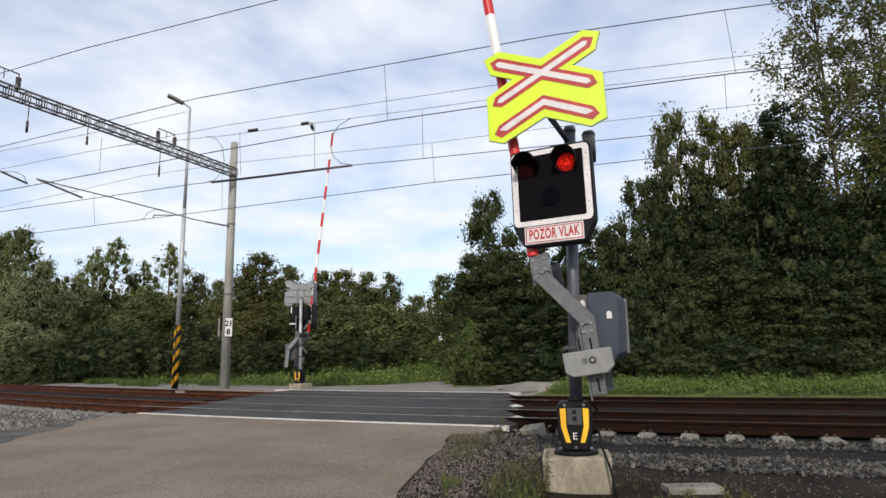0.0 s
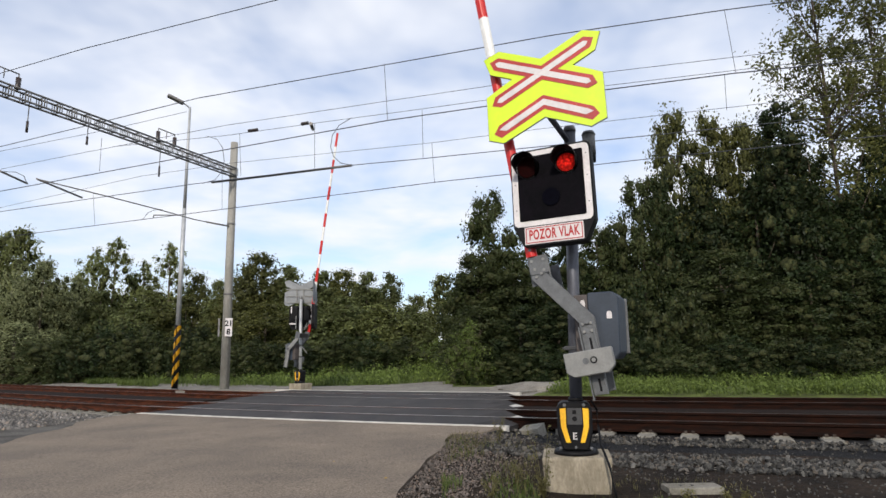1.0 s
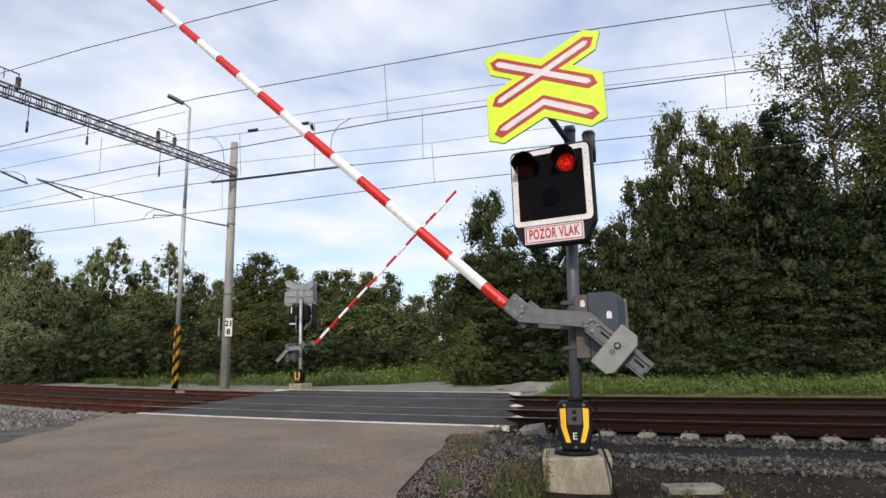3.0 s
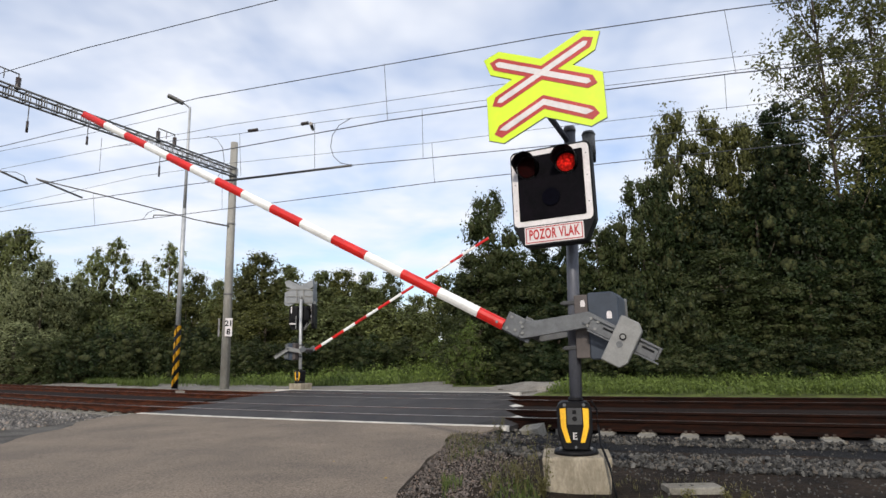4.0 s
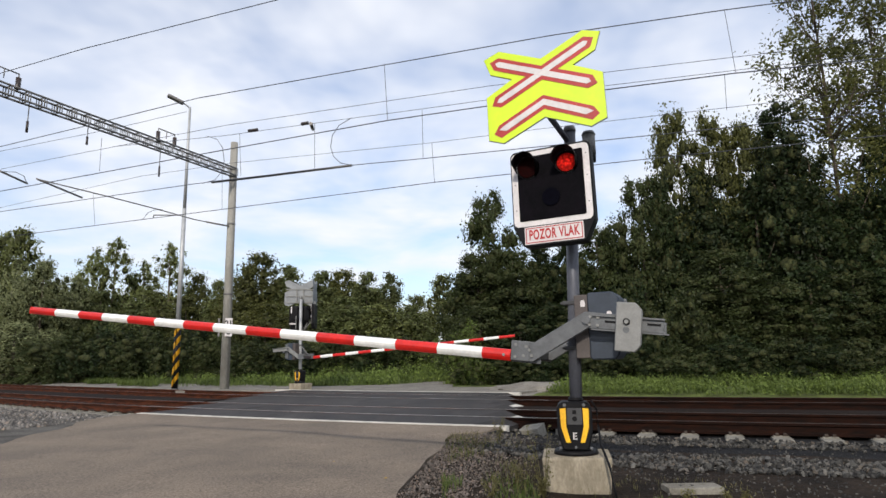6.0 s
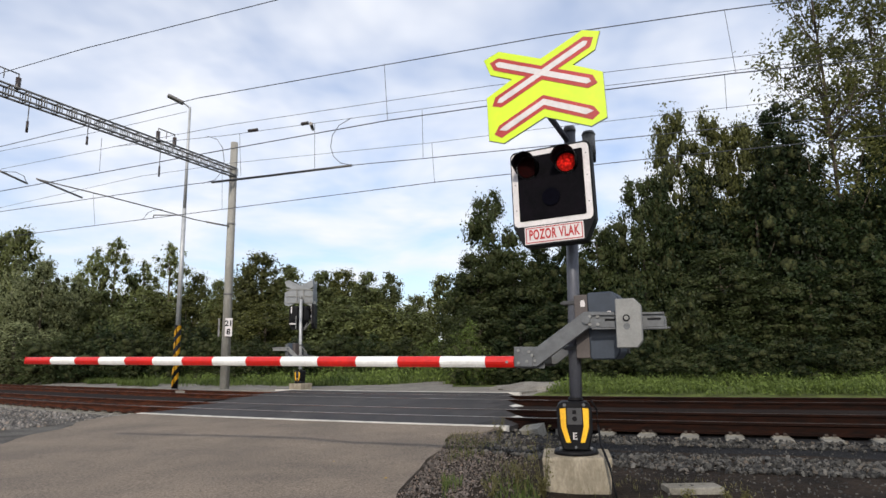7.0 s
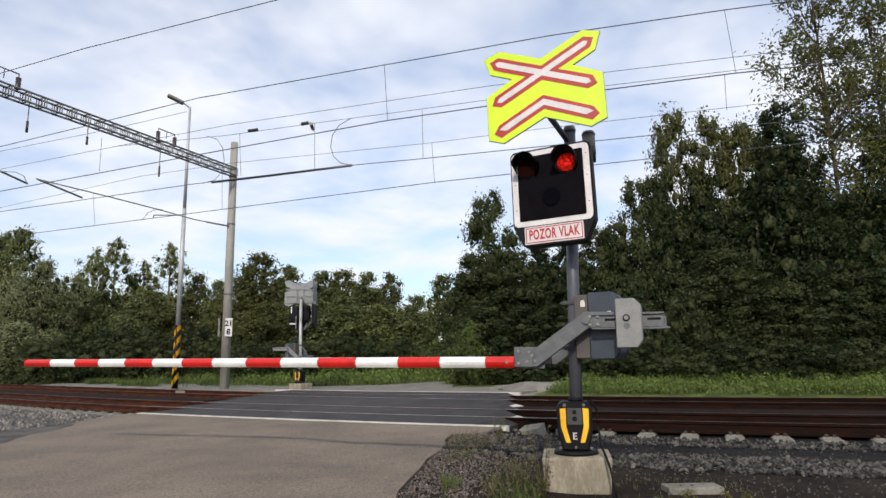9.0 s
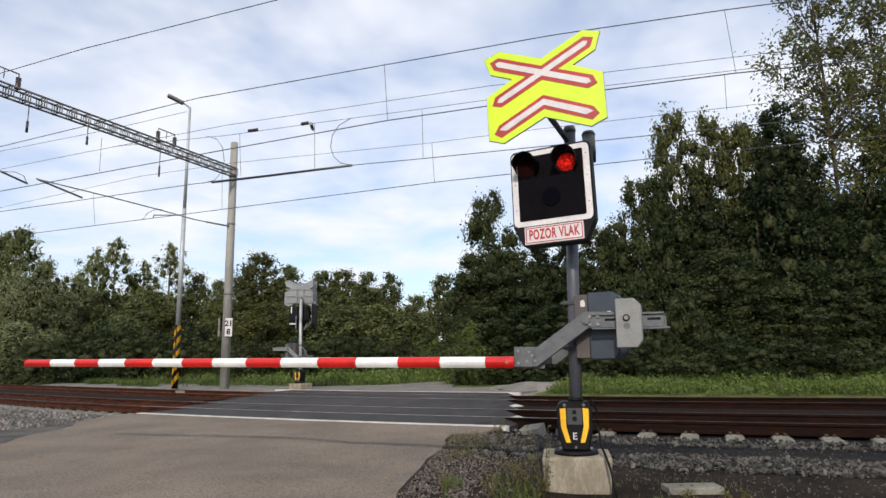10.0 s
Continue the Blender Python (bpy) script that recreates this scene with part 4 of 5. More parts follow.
def lamp():
    t = thing("lamp_post", "tall galvanised street lamp with black and yellow striped foot", "street lamp", pose(-11.75, 27.5, -0.08))
    part("post", tube([(0, 0, 2.72), (0, 0, 8.0)], 0.105, 16, end=0.09), M_LAMPPOST, t)
    part("upper_post", tube([(0, 0, 8.0), (0, 0, 12.9)], 0.075, 14, end=0.055), M_LAMPPOST, t)
    foot = part("striped_foot", tube([(0, 0, 0), (0, 0, 2.72)], 0.135, 18), M_BLACK, t, "black foot with yellow diagonal stripes")
    for k in range(5):
        bm = bmesh.new()
        z0 = 0.02 + k * 0.54
        rows = []
        for i in range(19):
            a = 2 * math.pi * i / 18
            z = min(2.70, z0 + 0.40 * (math.cos(a - 0.2) * 0.5 + 0.5))
            z1 = min(2.71, z + 0.27)
            rows.append([bm.verts.new((r * math.cos(a), r * math.sin(a), zz)) for r, zz in ((0.1375, z), (0.1375, z1))])
        for p, q in zip(rows, rows[1:]):
            bm.faces.new((p[0], q[0], q[1], p[1]))
        bmesh.ops.solidify(bm, geom=list(bm.faces), thickness=-0.002)
        part("yellow_stripe", bm, M_YELLOW, foot)
    part("lamp_arm", tube([(0, 0, 12.85), (-0.15, -0.1, 12.98), (-0.35, -0.2, 13.08)], 0.04, 8), M_LAMPPOST, t)
    bm = box(-0.45, 0.30, -0.14, 0.14, -0.06, 0.07, 0.04)
    part("lamp_head", bm, M_PORTAL, t, "dark grey lamp head", pose(-0.50, -0.28, 13.14, 0, 20, 30))


lamp()



def wire(points, r, kind):
    ob = part("overhead_wire", tube(points, r, 5, caps=False), M_WIRE)
    tagged(ob, "dark overhead %s wire strung above the tracks" % kind, "overhead wire", "overhead wires")


def dropper(a, b):
    ob = part("dropper_wire", tube([a, b], 0.006, 4, caps=False), M_WIRE)
    tagged(ob, "thin dropper wire holding the contact wire", "dropper wire", "dropper wires")


def rod(points, r, label):
    tagged(part("catenary_rod", tube(points, r, 8), M_PORTAL), label, "catenary rod", "catenary rods")


def loop(points):
    ob = part("jumper_cable", tube(points, 0.009, 5, caps=False), M_WIRE)
    tagged(ob, "thin curved jumper cable between overhead wires", "jumper cable", "jumper cables")


def insulator(a, b):
    ob = part("wire_insulator", tube([a, b], 0.05, 8), M_INSUL)
    tagged(ob, "dark insulator fixed in an overhead wire", "insulator", "wire insulators")


wire([(-40.72, 29.34, 6.1), (-13.06, 17.72, 6.1), (-5.23, 14.43, 6.1), (-1.17, 12.76, 6.1), (2.26, 11.65, 6.1), (5.45, 10.76, 6.1), (7.91, 10.26, 6.1), (21.63, 7.47, 6.1)], 0.012, "contact")
wire([(-43.5, 34.19, 6.05), (-15.52, 23.37, 6.05), (-7.22, 20.16, 6.05), (-0.21, 17.44, 6.05), (5.86, 15.48, 6.05), (10.62, 14.15, 6.05), (24.1, 10.38, 6.05)], 0.012, "contact")
wire([(-42.9, 30.65, 6.1), (-14.79, 20.17, 6.1), (-7.04, 17.28, 6.1), (-2.42, 15.85, 6.1), (-0.47, 15.4, 6.1), (4.93, 13.99, 6.1), (8.95, 12.96, 6.1), (22.51, 9.49, 6.1)], 0.011, "contact")
wire([(-40.88, 30.16, 7.6), (-13.44, 18.04, 7.6), (-9.16, 16.15, 7.6), (-6.13, 14.78, 7.6), (2.39, 11.97, 7.6), (5.56, 11.14, 7.6), (8.23, 10.54, 7.6), (21.89, 7.47, 7.6)], 0.011, "messenger")
wire([(-42.31, 31.01, 7.4), (-14.55, 19.63, 7.4), (-10.67, 18.04, 7.4), (-5.88, 16.14, 7.4), (-1.41, 14.74, 7.4), (1.23, 13.93, 7.4), (7.36, 12.5, 7.4), (20.99, 9.32, 7.4)], 0.007, "messenger")
wire([(-9.64, 17.4, 7.3), (-6.05, 16.65, 7.3), (-3.34, 15.84, 7.3), (-0.47, 15.02, 7.3), (1.27, 14.5, 7.3), (6.67, 13.15, 7.3), (20.25, 9.75, 7.3)], 0.007, "messenger")
wire([(-44.17, 37.68, 7.2), (-17.53, 23.89, 7.2), (-10.07, 20.03, 7.2), (-6.63, 18.82, 7.2), (-0.27, 17.29, 7.2), (2.66, 16.35, 7.2), (8.03, 14.88, 7.2), (21.53, 11.18, 7.2)], 0.007, "messenger")
wire([(-41.38, 29.62, 10.0), (-13.7, 18.05, 10.0), (-10.23, 16.6, 10.0), (-7.31, 15.53, 10.0), (-4.08, 14.34, 10.0), (-2.1, 13.54, 10.0)], 0.012, "feeder")
wire([(-42.54, 30.39, 8.0), (-14.56, 19.57, 8.0), (-9.88, 17.76, 8.0), (-7.18, 16.58, 8.0)], 0.007, "messenger")
dropper((-1.25, 13.08, 7.6), (-1.15, 12.77, 6.1))
dropper((5.58, 11.14, 7.6), (5.48, 10.76, 6.1))
dropper((-0.47, 15.02, 7.3), (-0.47, 15.4, 6.1))
dropper((-0.27, 17.29, 7.2), (-0.21, 17.44, 6.05))
dropper((-3.39, 15.84, 7.3), (-3.42, 16.09, 6.1))
dropper((-5.62, 16.49, 7.3), (-5.59, 16.64, 6.1))
dropper((-9.73, 16.95, 7.4), (-9.14, 15.94, 6.1))
dropper((-12.37, 21.29, 7.0), (-12.78, 22.27, 6.05))
dropper((6.53, 13.34, 7.3), (7.41, 15.22, 7.2))
dropper((-7.15, 19.45, 7.2), (-7.38, 20.23, 6.05))
rod([(-6.6, 17.19, 6.1), (-4.91, 16.68, 6.1), (-2.39, 15.86, 6.1)], 0.035, "rusty brown cantilever tube on the mast")
rod([(-11.3, 16.68, 6.14), (-11.22, 18.73, 6.14)], 0.03, "grey cantilever tube of the far line")
rod([(-11.78, 15.91, 6.14), (-11.85, 17.1, 6.14)], 0.03, "grey cantilever tube of the far line")
rod([(-11.87, 17.53, 6.4), (-10.86, 19.67, 6.4), (-10.1, 21.46, 6.4), (-9.47, 23.16, 6.4), (-9.28, 23.8, 6.45)], 0.02, "thin grey stay rod below the beam")
rod([(-9.28, 23.8, 6.45), (-8.66, 24.7, 6.45)], 0.035, "grey insulated stay end at the mast")
rod([(-10.32, 21.61, 6.13), (-10.12, 21.18, 6.13), (-9.2, 21.26, 6.13)], 0.02, "dark registration arm beside the lamp post")
loop([(-2.35, 15.53, 7.3), (-2.68, 15.53, 7.1), (-2.89, 15.73, 6.9), (-2.99, 16.05, 6.7), (-2.95, 16.27, 6.5), (-2.75, 16.26, 6.3), (-2.35, 15.86, 6.1)])
loop([(-6.6, 16.66, 7.3), (-6.21, 16.41, 7.1), (-6.1, 16.55, 6.9), (-6.23, 17.08, 6.7), (-6.46, 17.52, 6.5), (-6.69, 17.64, 6.3), (-6.91, 17.29, 6.1)])
loop([(-11.81, 15.95, 6.14), (-11.44, 16.03, 6.14), (-11.47, 16.4, 6.14), (-11.85, 17.1, 6.14)])
loop([(-11.34, 22.9, 6.4), (-10.69, 21.93, 6.4), (-10.26, 21.53, 6.4), (-9.95, 21.47, 6.4)])
insulator((-3.75, 15.9, 7.3), (-3.57, 15.83, 7.3))
insulator((-3.5, 15.87, 7.3), (-3.53, 16.29, 7.3))
insulator((-5.32, 16.33, 7.3), (-5.05, 16.26, 7.3))


# ---------------------------------------------------------------- trees and shrubs
def leaves(rng, centres, radii, per, size, flat=0.6):
    """Folded leaf blades round the clump centres, their faces turned outwards and up."""
    k = len(centres)
    way = rng.normal(size=(k * per, 3))
    way /= np.linalg.norm(way, axis=1)[:, None]
    off = way * (rng.uniform(0.2, 1.0, (k * per, 1)) ** 0.45) + 0.40 * rng.normal(size=way.shape)
    c = np.repeat(centres, per, 0) + off * np.repeat(radii, per)[:, None] * np.array((1.0, 1.0, 0.82))
    n = len(c)
    nrm = 0.7 * way + flat * rng.normal(size=(n, 3)) + np.array((0, 0, 0.5))
    nrm /= np.linalg.norm(nrm, axis=1)[:, None]
    a = np.cross(nrm, rng.normal(size=(n, 3)))
    a /= np.linalg.norm(a, axis=1)[:, None] + 1e-9
    b = np.cross(nrm, a)
    w = size * rng.uniform(0.6, 1.35, (n, 1))
    return np.stack([c - a * w * 0.55, c + b * w * 0.30 + nrm * w * 0.08, c + a * w * 0.6 - nrm * w * 0.06, c - b * w * 0.30 + nrm * w * 0.08], 1).reshape(-1, 3)


def lump():
    bm = bmesh.new()
    bmesh.ops.create_icosphere(bm, subdivisions=1, radius=1.0)
    base = np.array([v.co[:] for v in bm.verts])
    tri = np.array([[v.index for v in f.verts] for f in bm.faces])
    bm.free()
    return base, tri


def dark_cores(rng, centres, radii):
    """Uneven dark lumps added in the heart of each clump; their colour holds the shade inside the crown."""
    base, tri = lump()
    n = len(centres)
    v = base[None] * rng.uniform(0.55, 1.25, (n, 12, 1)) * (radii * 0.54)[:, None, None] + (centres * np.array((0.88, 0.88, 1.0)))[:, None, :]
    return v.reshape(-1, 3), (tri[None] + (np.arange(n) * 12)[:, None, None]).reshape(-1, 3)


def leaf_object(name, v, material, parent, cores=None):
    """Four-cornered blades, and the dark lumps added behind them if any."""
    me = bpy.data.meshes.new(name)
    n = len(v) // 4
    start, index = np.arange(0, n * 4, 4), np.arange(n * 4)
    if cores:
        start = np.concatenate([start, n * 4 + 3 * np.arange(len(cores[1]))])
        index = np.concatenate([index, len(v) + cores[1].ravel()])
        v = np.concatenate([v, cores[0]])
    me.vertices.add(len(v))
    me.vertices.foreach_set("co", v.astype(np.float32).ravel())
    me.loops.add(len(index))
    me.loops.foreach_set("vertex_index", index.astype(np.int32))
    me.polygons.add(len(start))
    me.polygons.foreach_set("loop_start", start.astype(np.int32))
    me.materials.append(material)
    if cores:
        me.materials.append(M_INNERSHADE)
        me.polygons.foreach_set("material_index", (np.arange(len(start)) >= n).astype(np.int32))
    me.update(calc_edges=True)
    ob = new(name, me)
    ob.parent = parent
    return ob


def make_tree(name, seed, h, r, base, clumps, per, leaf, profile, material, label, clump_r=0.75, inner=0.45, limbs=9, category="tree", lean=0.0, thick=1.0):
    """A tree of height h, with its crown from base*h upwards and radius r."""
    rng = np.random.default_rng(seed)
    t = thing(name, label, category)
    lobes = rng.uniform(0, 2 * math.pi, 5)
    cs = []
    while len(cs) < clumps:
        u = rng.uniform()
        a = rng.uniform(0, 2 * math.pi)
        lob = 1 + 0.14 * math.sin(2 * a + lobes[0] + 3 * u) + 0.13 * math.sin(3 * a + lobes[1] - 5 * u) + 0.12 * math.sin(13 * u + lobes[2] + a)
        rad = r * profile(u) * lob
        if rng.uniform() > 0.25 + 0.75 * profile(u):
            continue
        q = rad * (inner + (1 - inner) * rng.uniform() ** 0.6)
        cs.append((q * math.cos(a) + lean * u * h + rng.normal() * 0.32, q * math.sin(a) + rng.normal() * 0.32, h * (base + (1 - base) * u) + rng.normal() * 0.32))
    cs = np.array(cs)
    rad = clump_r * rng.uniform(0.5, 1.3, len(cs)) * (1.05 - 0.35 * np.clip((cs[:, 2] / h - 0.7) / 0.3, 0, 1))
    leaf_object("crown", leaves(rng, cs, rad, per, leaf), material, t, dark_cores(rng, cs, rad) if clump_r > 0.4 else None)
    if limbs:
        bm = tube([(0, 0, -0.4), (0.02 * h * rng.normal() * 0.3, 0, h * 0.35), (lean * 0.6 * h, 0.05, h * 0.7), (lean * 0.9 * h, 0, h * 0.95)], (0.016 * h + 0.03) * thick, 9, end=0.02)
        pick = rng.choice(len(cs), min(limbs, len(cs)), replace=False)
        for i in pick:
            c = Vector(cs[i])
            z = max(0.12 * h, c.z - 0.35 * math.hypot(c.x, c.y) - 0.10 * h)
            o = Vector((lean * max(0.0, z - 0.35 * h), 0, z))
            tube([o, o.lerp(c, 0.5) + Vector((0, 0, -0.06 * h * 0.3)), c], (0.006 * h + 0.01) * thick, 6, bm, 0.006)
        part("trunk", bm, M_WOOD, t)
    return t


def oval(u):
    return max(0.0, math.sin(math.pi * (0.08 + 0.92 * u) ** 0.8)) ** 0.55


def cone(u):
    return max(0.05, (1 - u) ** 0.75) * (0.55 + 0.45 * smooth(0, 0.15, u))


def bushy(u):
    return max(0.05, (1 - u ** 2.2)) * (0.85 + 0.15 * smooth(0, 0.2, u))


def column(u):
    return (0.55 + 0.45 * math.sin(math.pi * u ** 0.8)) * (1 - 0.55 * smooth(0.75, 1.0, u))


KINDS = {
    "maple": make_tree("broadleaf_tree", 1, 10, 3.0, 0.0, 165, 78, 0.215, oval, L_MID, "tall leafy green tree at the edge of the wood", 0.70),
    "dark": make_tree("broadleaf_tree", 2, 10, 3.1, 0.0, 165, 78, 0.215, bushy, L_DARK, "dense dark green tree at the edge of the wood", 0.72),
    "olive": make_tree("broadleaf_tree", 3, 10, 2.6, 0.04, 165, 76, 0.175, oval, L_OLIVE, "tree with yellowing olive green crown in the wood", 0.62),
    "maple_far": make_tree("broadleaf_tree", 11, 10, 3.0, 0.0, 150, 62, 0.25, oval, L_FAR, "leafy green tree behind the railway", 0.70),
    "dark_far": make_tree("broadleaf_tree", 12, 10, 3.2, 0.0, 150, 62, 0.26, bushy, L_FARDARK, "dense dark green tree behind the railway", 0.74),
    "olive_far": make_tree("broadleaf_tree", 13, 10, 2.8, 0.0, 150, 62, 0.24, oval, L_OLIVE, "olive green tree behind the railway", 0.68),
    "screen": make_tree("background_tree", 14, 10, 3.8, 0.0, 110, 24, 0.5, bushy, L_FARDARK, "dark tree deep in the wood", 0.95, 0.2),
    "poplar": make_tree("poplar_tree", 4, 10, 1.35, 0.30, 190, 62, 0.095, column, L_OLIVE, "tall open poplar with bare limbs showing", 0.30, 0.12, 60, thick=0.34),
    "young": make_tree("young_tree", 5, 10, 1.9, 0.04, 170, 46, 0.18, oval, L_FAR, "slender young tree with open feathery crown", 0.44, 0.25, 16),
    "willow": make_tree("willow_tree", 6, 10, 3.6, 0.0, 180, 66, 0.20, oval, L_GREY, "bushy silver green willow", 0.72),
    "fir": make_tree("dark_tree", 7, 10, 1.5, 0.06, 150, 70, 0.16, cone, L_DARK, "narrow dark tree with drooping branches", 0.46, 0.2),
    "shrub": make_tree("shrub", 8, 4, 2.3, 0.0, 95, 66, 0.135, bushy, L_MID, "rounded green shrub in front of the wood", 0.46, 0.35, 0, "shrub"),
    "shrub_dark": make_tree("shrub", 9, 4, 2.5, 0.0, 98, 66, 0.135, bushy, L_DARK, "dark green shrub in front of the wood", 0.46, 0.35, 0, "shrub"),
    "shrub_fresh": make_tree("shrub", 10, 4, 2.0, 0.0, 92, 64, 0.12, bushy, L_FRESH, "fresh green bramble shrub on the bank", 0.43, 0.3, 0, "shrub"),
}
USED = set()


def plant(kind, x, y, height, turn=0.0, wide=1.0):
    src = KINDS[kind]
    tall = 10.0 if not kind.startswith("shrub") else 4.0
    f = height / tall
    m = Matrix.Translation((x, y, ground_at(x, y) - 0.05)) @ Matrix.Rotation(turn, 4, 'Z') @ Matrix.Diagonal((f * wide, f * wide, f, 1))
    if kind in USED:
        return copy_thing(src, m @ Matrix.Diagonal((1 / src.scale.x, 1 / src.scale.y, 1 / src.scale.z, 1)))
    USED.add(kind)
    src.matrix_basis = m
    return src


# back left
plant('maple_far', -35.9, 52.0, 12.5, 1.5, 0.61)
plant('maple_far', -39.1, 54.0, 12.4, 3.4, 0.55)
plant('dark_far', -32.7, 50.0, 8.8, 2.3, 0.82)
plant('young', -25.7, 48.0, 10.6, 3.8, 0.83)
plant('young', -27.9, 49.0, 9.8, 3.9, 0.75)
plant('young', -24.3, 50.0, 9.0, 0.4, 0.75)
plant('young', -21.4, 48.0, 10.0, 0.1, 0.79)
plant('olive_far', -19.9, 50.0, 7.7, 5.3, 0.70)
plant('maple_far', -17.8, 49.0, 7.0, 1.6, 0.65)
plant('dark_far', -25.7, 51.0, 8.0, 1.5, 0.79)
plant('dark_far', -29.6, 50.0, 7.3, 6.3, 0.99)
# front left
plant('willow', -28.6, 44.0, 8.3, 3.0, 0.79)
plant('willow', -31.5, 45.0, 7.7, 5.3, 0.75)
plant('willow', -27.4, 46.0, 7.4, 3.0, 0.64)
plant('dark_far', -25.5, 46.0, 6.4, 4.0, 1.04)
plant('maple_far', -21.0, 45.0, 6.1, 0.9, 1.26)
plant('olive_far', -18.3, 44.0, 5.5, 4.0, 1.33)
plant('dark_far', -15.8, 44.0, 5.5, 5.5, 1.10)
plant('willow', -27.5, 40.0, 3.8, 3.3, 2.06)
plant('shrub', -23.9, 39.0, 3.2, 4.7, 1.37)
plant('shrub_dark', -21.1, 39.0, 3.6, 4.2, 1.20)
plant('shrub', -18.0, 38.0, 3.5, 0.4, 1.21)
plant('shrub_dark', -15.6, 38.0, 3.5, 4.8, 1.06)
plant('shrub', -13.0, 37.0, 3.0, 3.7, 1.11)
plant('dark_far', -21.4, 43.0, 5.3, 1.9, 1.29)
# middle
plant('olive_far', -12.7, 43.0, 8.1, 0.2, 1.01)
plant('dark_far', -10.8, 43.0, 7.2, 5.4, 0.87)
plant('olive_far', -14.4, 44.0, 6.7, 3.0, 0.92)
plant('dark_far', -8.6, 43.0, 6.7, 4.5, 0.94)
plant('olive_far', -7.2, 44.0, 6.8, 5.5, 0.97)
plant('dark_far', -5.4, 43.0, 6.5, 4.5, 0.91)
plant('dark_far', -3.7, 43.0, 6.4, 5.8, 0.73)
plant('maple_far', -2.1, 48.0, 5.3, 2.5, 0.98)
plant('maple_far', -0.1, 45.0, 6.5, 5.0, 0.80)
plant('dark_far', 1.1, 44.0, 5.6, 2.8, 0.85)
plant('dark_far', -9.0, 40.0, 5.0, 5.9, 1.46)
plant('olive_far', -11.2, 39.0, 4.5, 5.5, 1.64)
plant('dark_far', -6.4, 40.0, 4.6, 0.6, 1.66)
plant('maple_far', -4.0, 39.0, 4.0, 0.9, 1.71)
plant('dark_far', -2.1, 40.0, 3.9, 1.4, 1.41)
plant('shrub', -10.7, 35.0, 2.4, 6.1, 1.47)
plant('shrub_dark', -8.4, 35.0, 2.2, 2.7, 1.53)
plant('shrub', -6.2, 35.0, 2.3, 3.9, 1.58)
plant('shrub_dark', -4.2, 35.0, 2.1, 1.9, 1.46)
plant('shrub', -2.3, 35.0, 2.0, 3.2, 1.52)
plant('shrub_fresh', -0.5, 34.0, 1.7, 2.4, 1.63)
# right
plant('maple', 2.4, 32.0, 9.2, 2.2, 0.59)
plant('maple', 1.7, 31.0, 5.9, 3.7, 1.06)
plant('maple', 3.5, 31.0, 6.1, 3.7, 0.90)
plant('dark', 5.1, 32.0, 6.4, 5.7, 0.86)
plant('dark', 6.3, 31.0, 6.8, 4.3, 0.79)
plant('maple', 7.8, 31.0, 7.0, 5.8, 0.79)
plant('maple', 9.8, 30.0, 9.1, 5.4, 0.55)
plant('dark', 10.8, 30.0, 9.2, 6.2, 0.55)
plant('olive', 12.3, 31.0, 12.9, 4.2, 0.50)
plant('olive', 13.9, 31.0, 12.8, 1.0, 0.50)
plant('olive', 15.4, 31.0, 12.2, 5.4, 0.52)
plant('dark', 17.3, 32.0, 11.9, 6.1, 0.55)
plant('fir', 16.1, 28.0, 12.3, 5.7, 0.80)
plant('fir', 17.2, 28.0, 9.9, 3.6, 0.87)
plant('poplar', 19.0, 29.0, 19.3, 4.5, 0.95)
plant('poplar', 22.5, 30.0, 18.9, 1.3, 0.95)
plant('dark', 21.9, 30.0, 11.6, 5.2, 0.55)
# right back
plant('dark', 12.9, 30.0, 9.4, 3.6, 0.79)
plant('dark', 15.0, 29.0, 8.8, 1.8, 0.86)
plant('dark', 17.4, 29.0, 8.2, 0.4, 0.87)
plant('dark', 18.8, 28.0, 7.4, 5.4, 0.85)
plant('dark', 20.9, 28.0, 7.9, 6.2, 0.80)
plant('dark', 8.8, 32.0, 6.8, 0.6, 0.88)
plant('maple', 3.2, 30.0, 4.9, 5.0, 1.43)
# right front
plant('shrub_fresh', 0.95, 25.6, 2.4, 2.0, 0.85)
plant('maple', 1.6, 28.0, 3.3, 0.9, 1.62)
plant('dark', 3.3, 27.0, 3.2, 1.8, 1.82)
plant('dark', 4.9, 27.0, 3.2, 4.8, 1.84)
plant('dark', 6.8, 27.0, 3.6, 5.5, 1.67)
plant('shrub_dark', 7.4, 24.0, 3.7, 0.3, 0.69)
plant('shrub', 8.7, 23.5, 3.4, 3.9, 0.77)
plant('maple', 11.7, 26.0, 4.9, 0.3, 1.43)
plant('maple', 12.7, 24.5, 3.8, 4.5, 1.51)
plant('dark', 14.8, 25.0, 4.0, 2.1, 1.54)
plant('maple', 16.2, 24.5, 3.7, 5.5, 1.59)
plant('dark', 17.3, 24.0, 3.8, 6.2, 1.41)
plant('shrub_dark', 1.5, 26.0, 1.5, 3.2, 1.46)
plant('shrub', 2.7, 25.0, 1.3, 6.3, 1.78)
plant('shrub_dark', 3.8, 24.5, 1.4, 1.9, 1.59)
plant('shrub_dark', 4.9, 23.5, 1.4, 0.5, 1.46)
plant('shrub', 5.9, 22.5, 1.5, 3.8, 1.53)
plant('shrub_dark', 7.0, 22.0, 1.5, 0.2, 1.32)
plant('shrub', 8.3, 21.5, 1.4, 1.2, 1.70)
plant('shrub_dark', 9.5, 21.0, 1.5, 2.6, 1.60)
plant('shrub', 10.7, 20.5, 1.5, 3.8, 1.59)
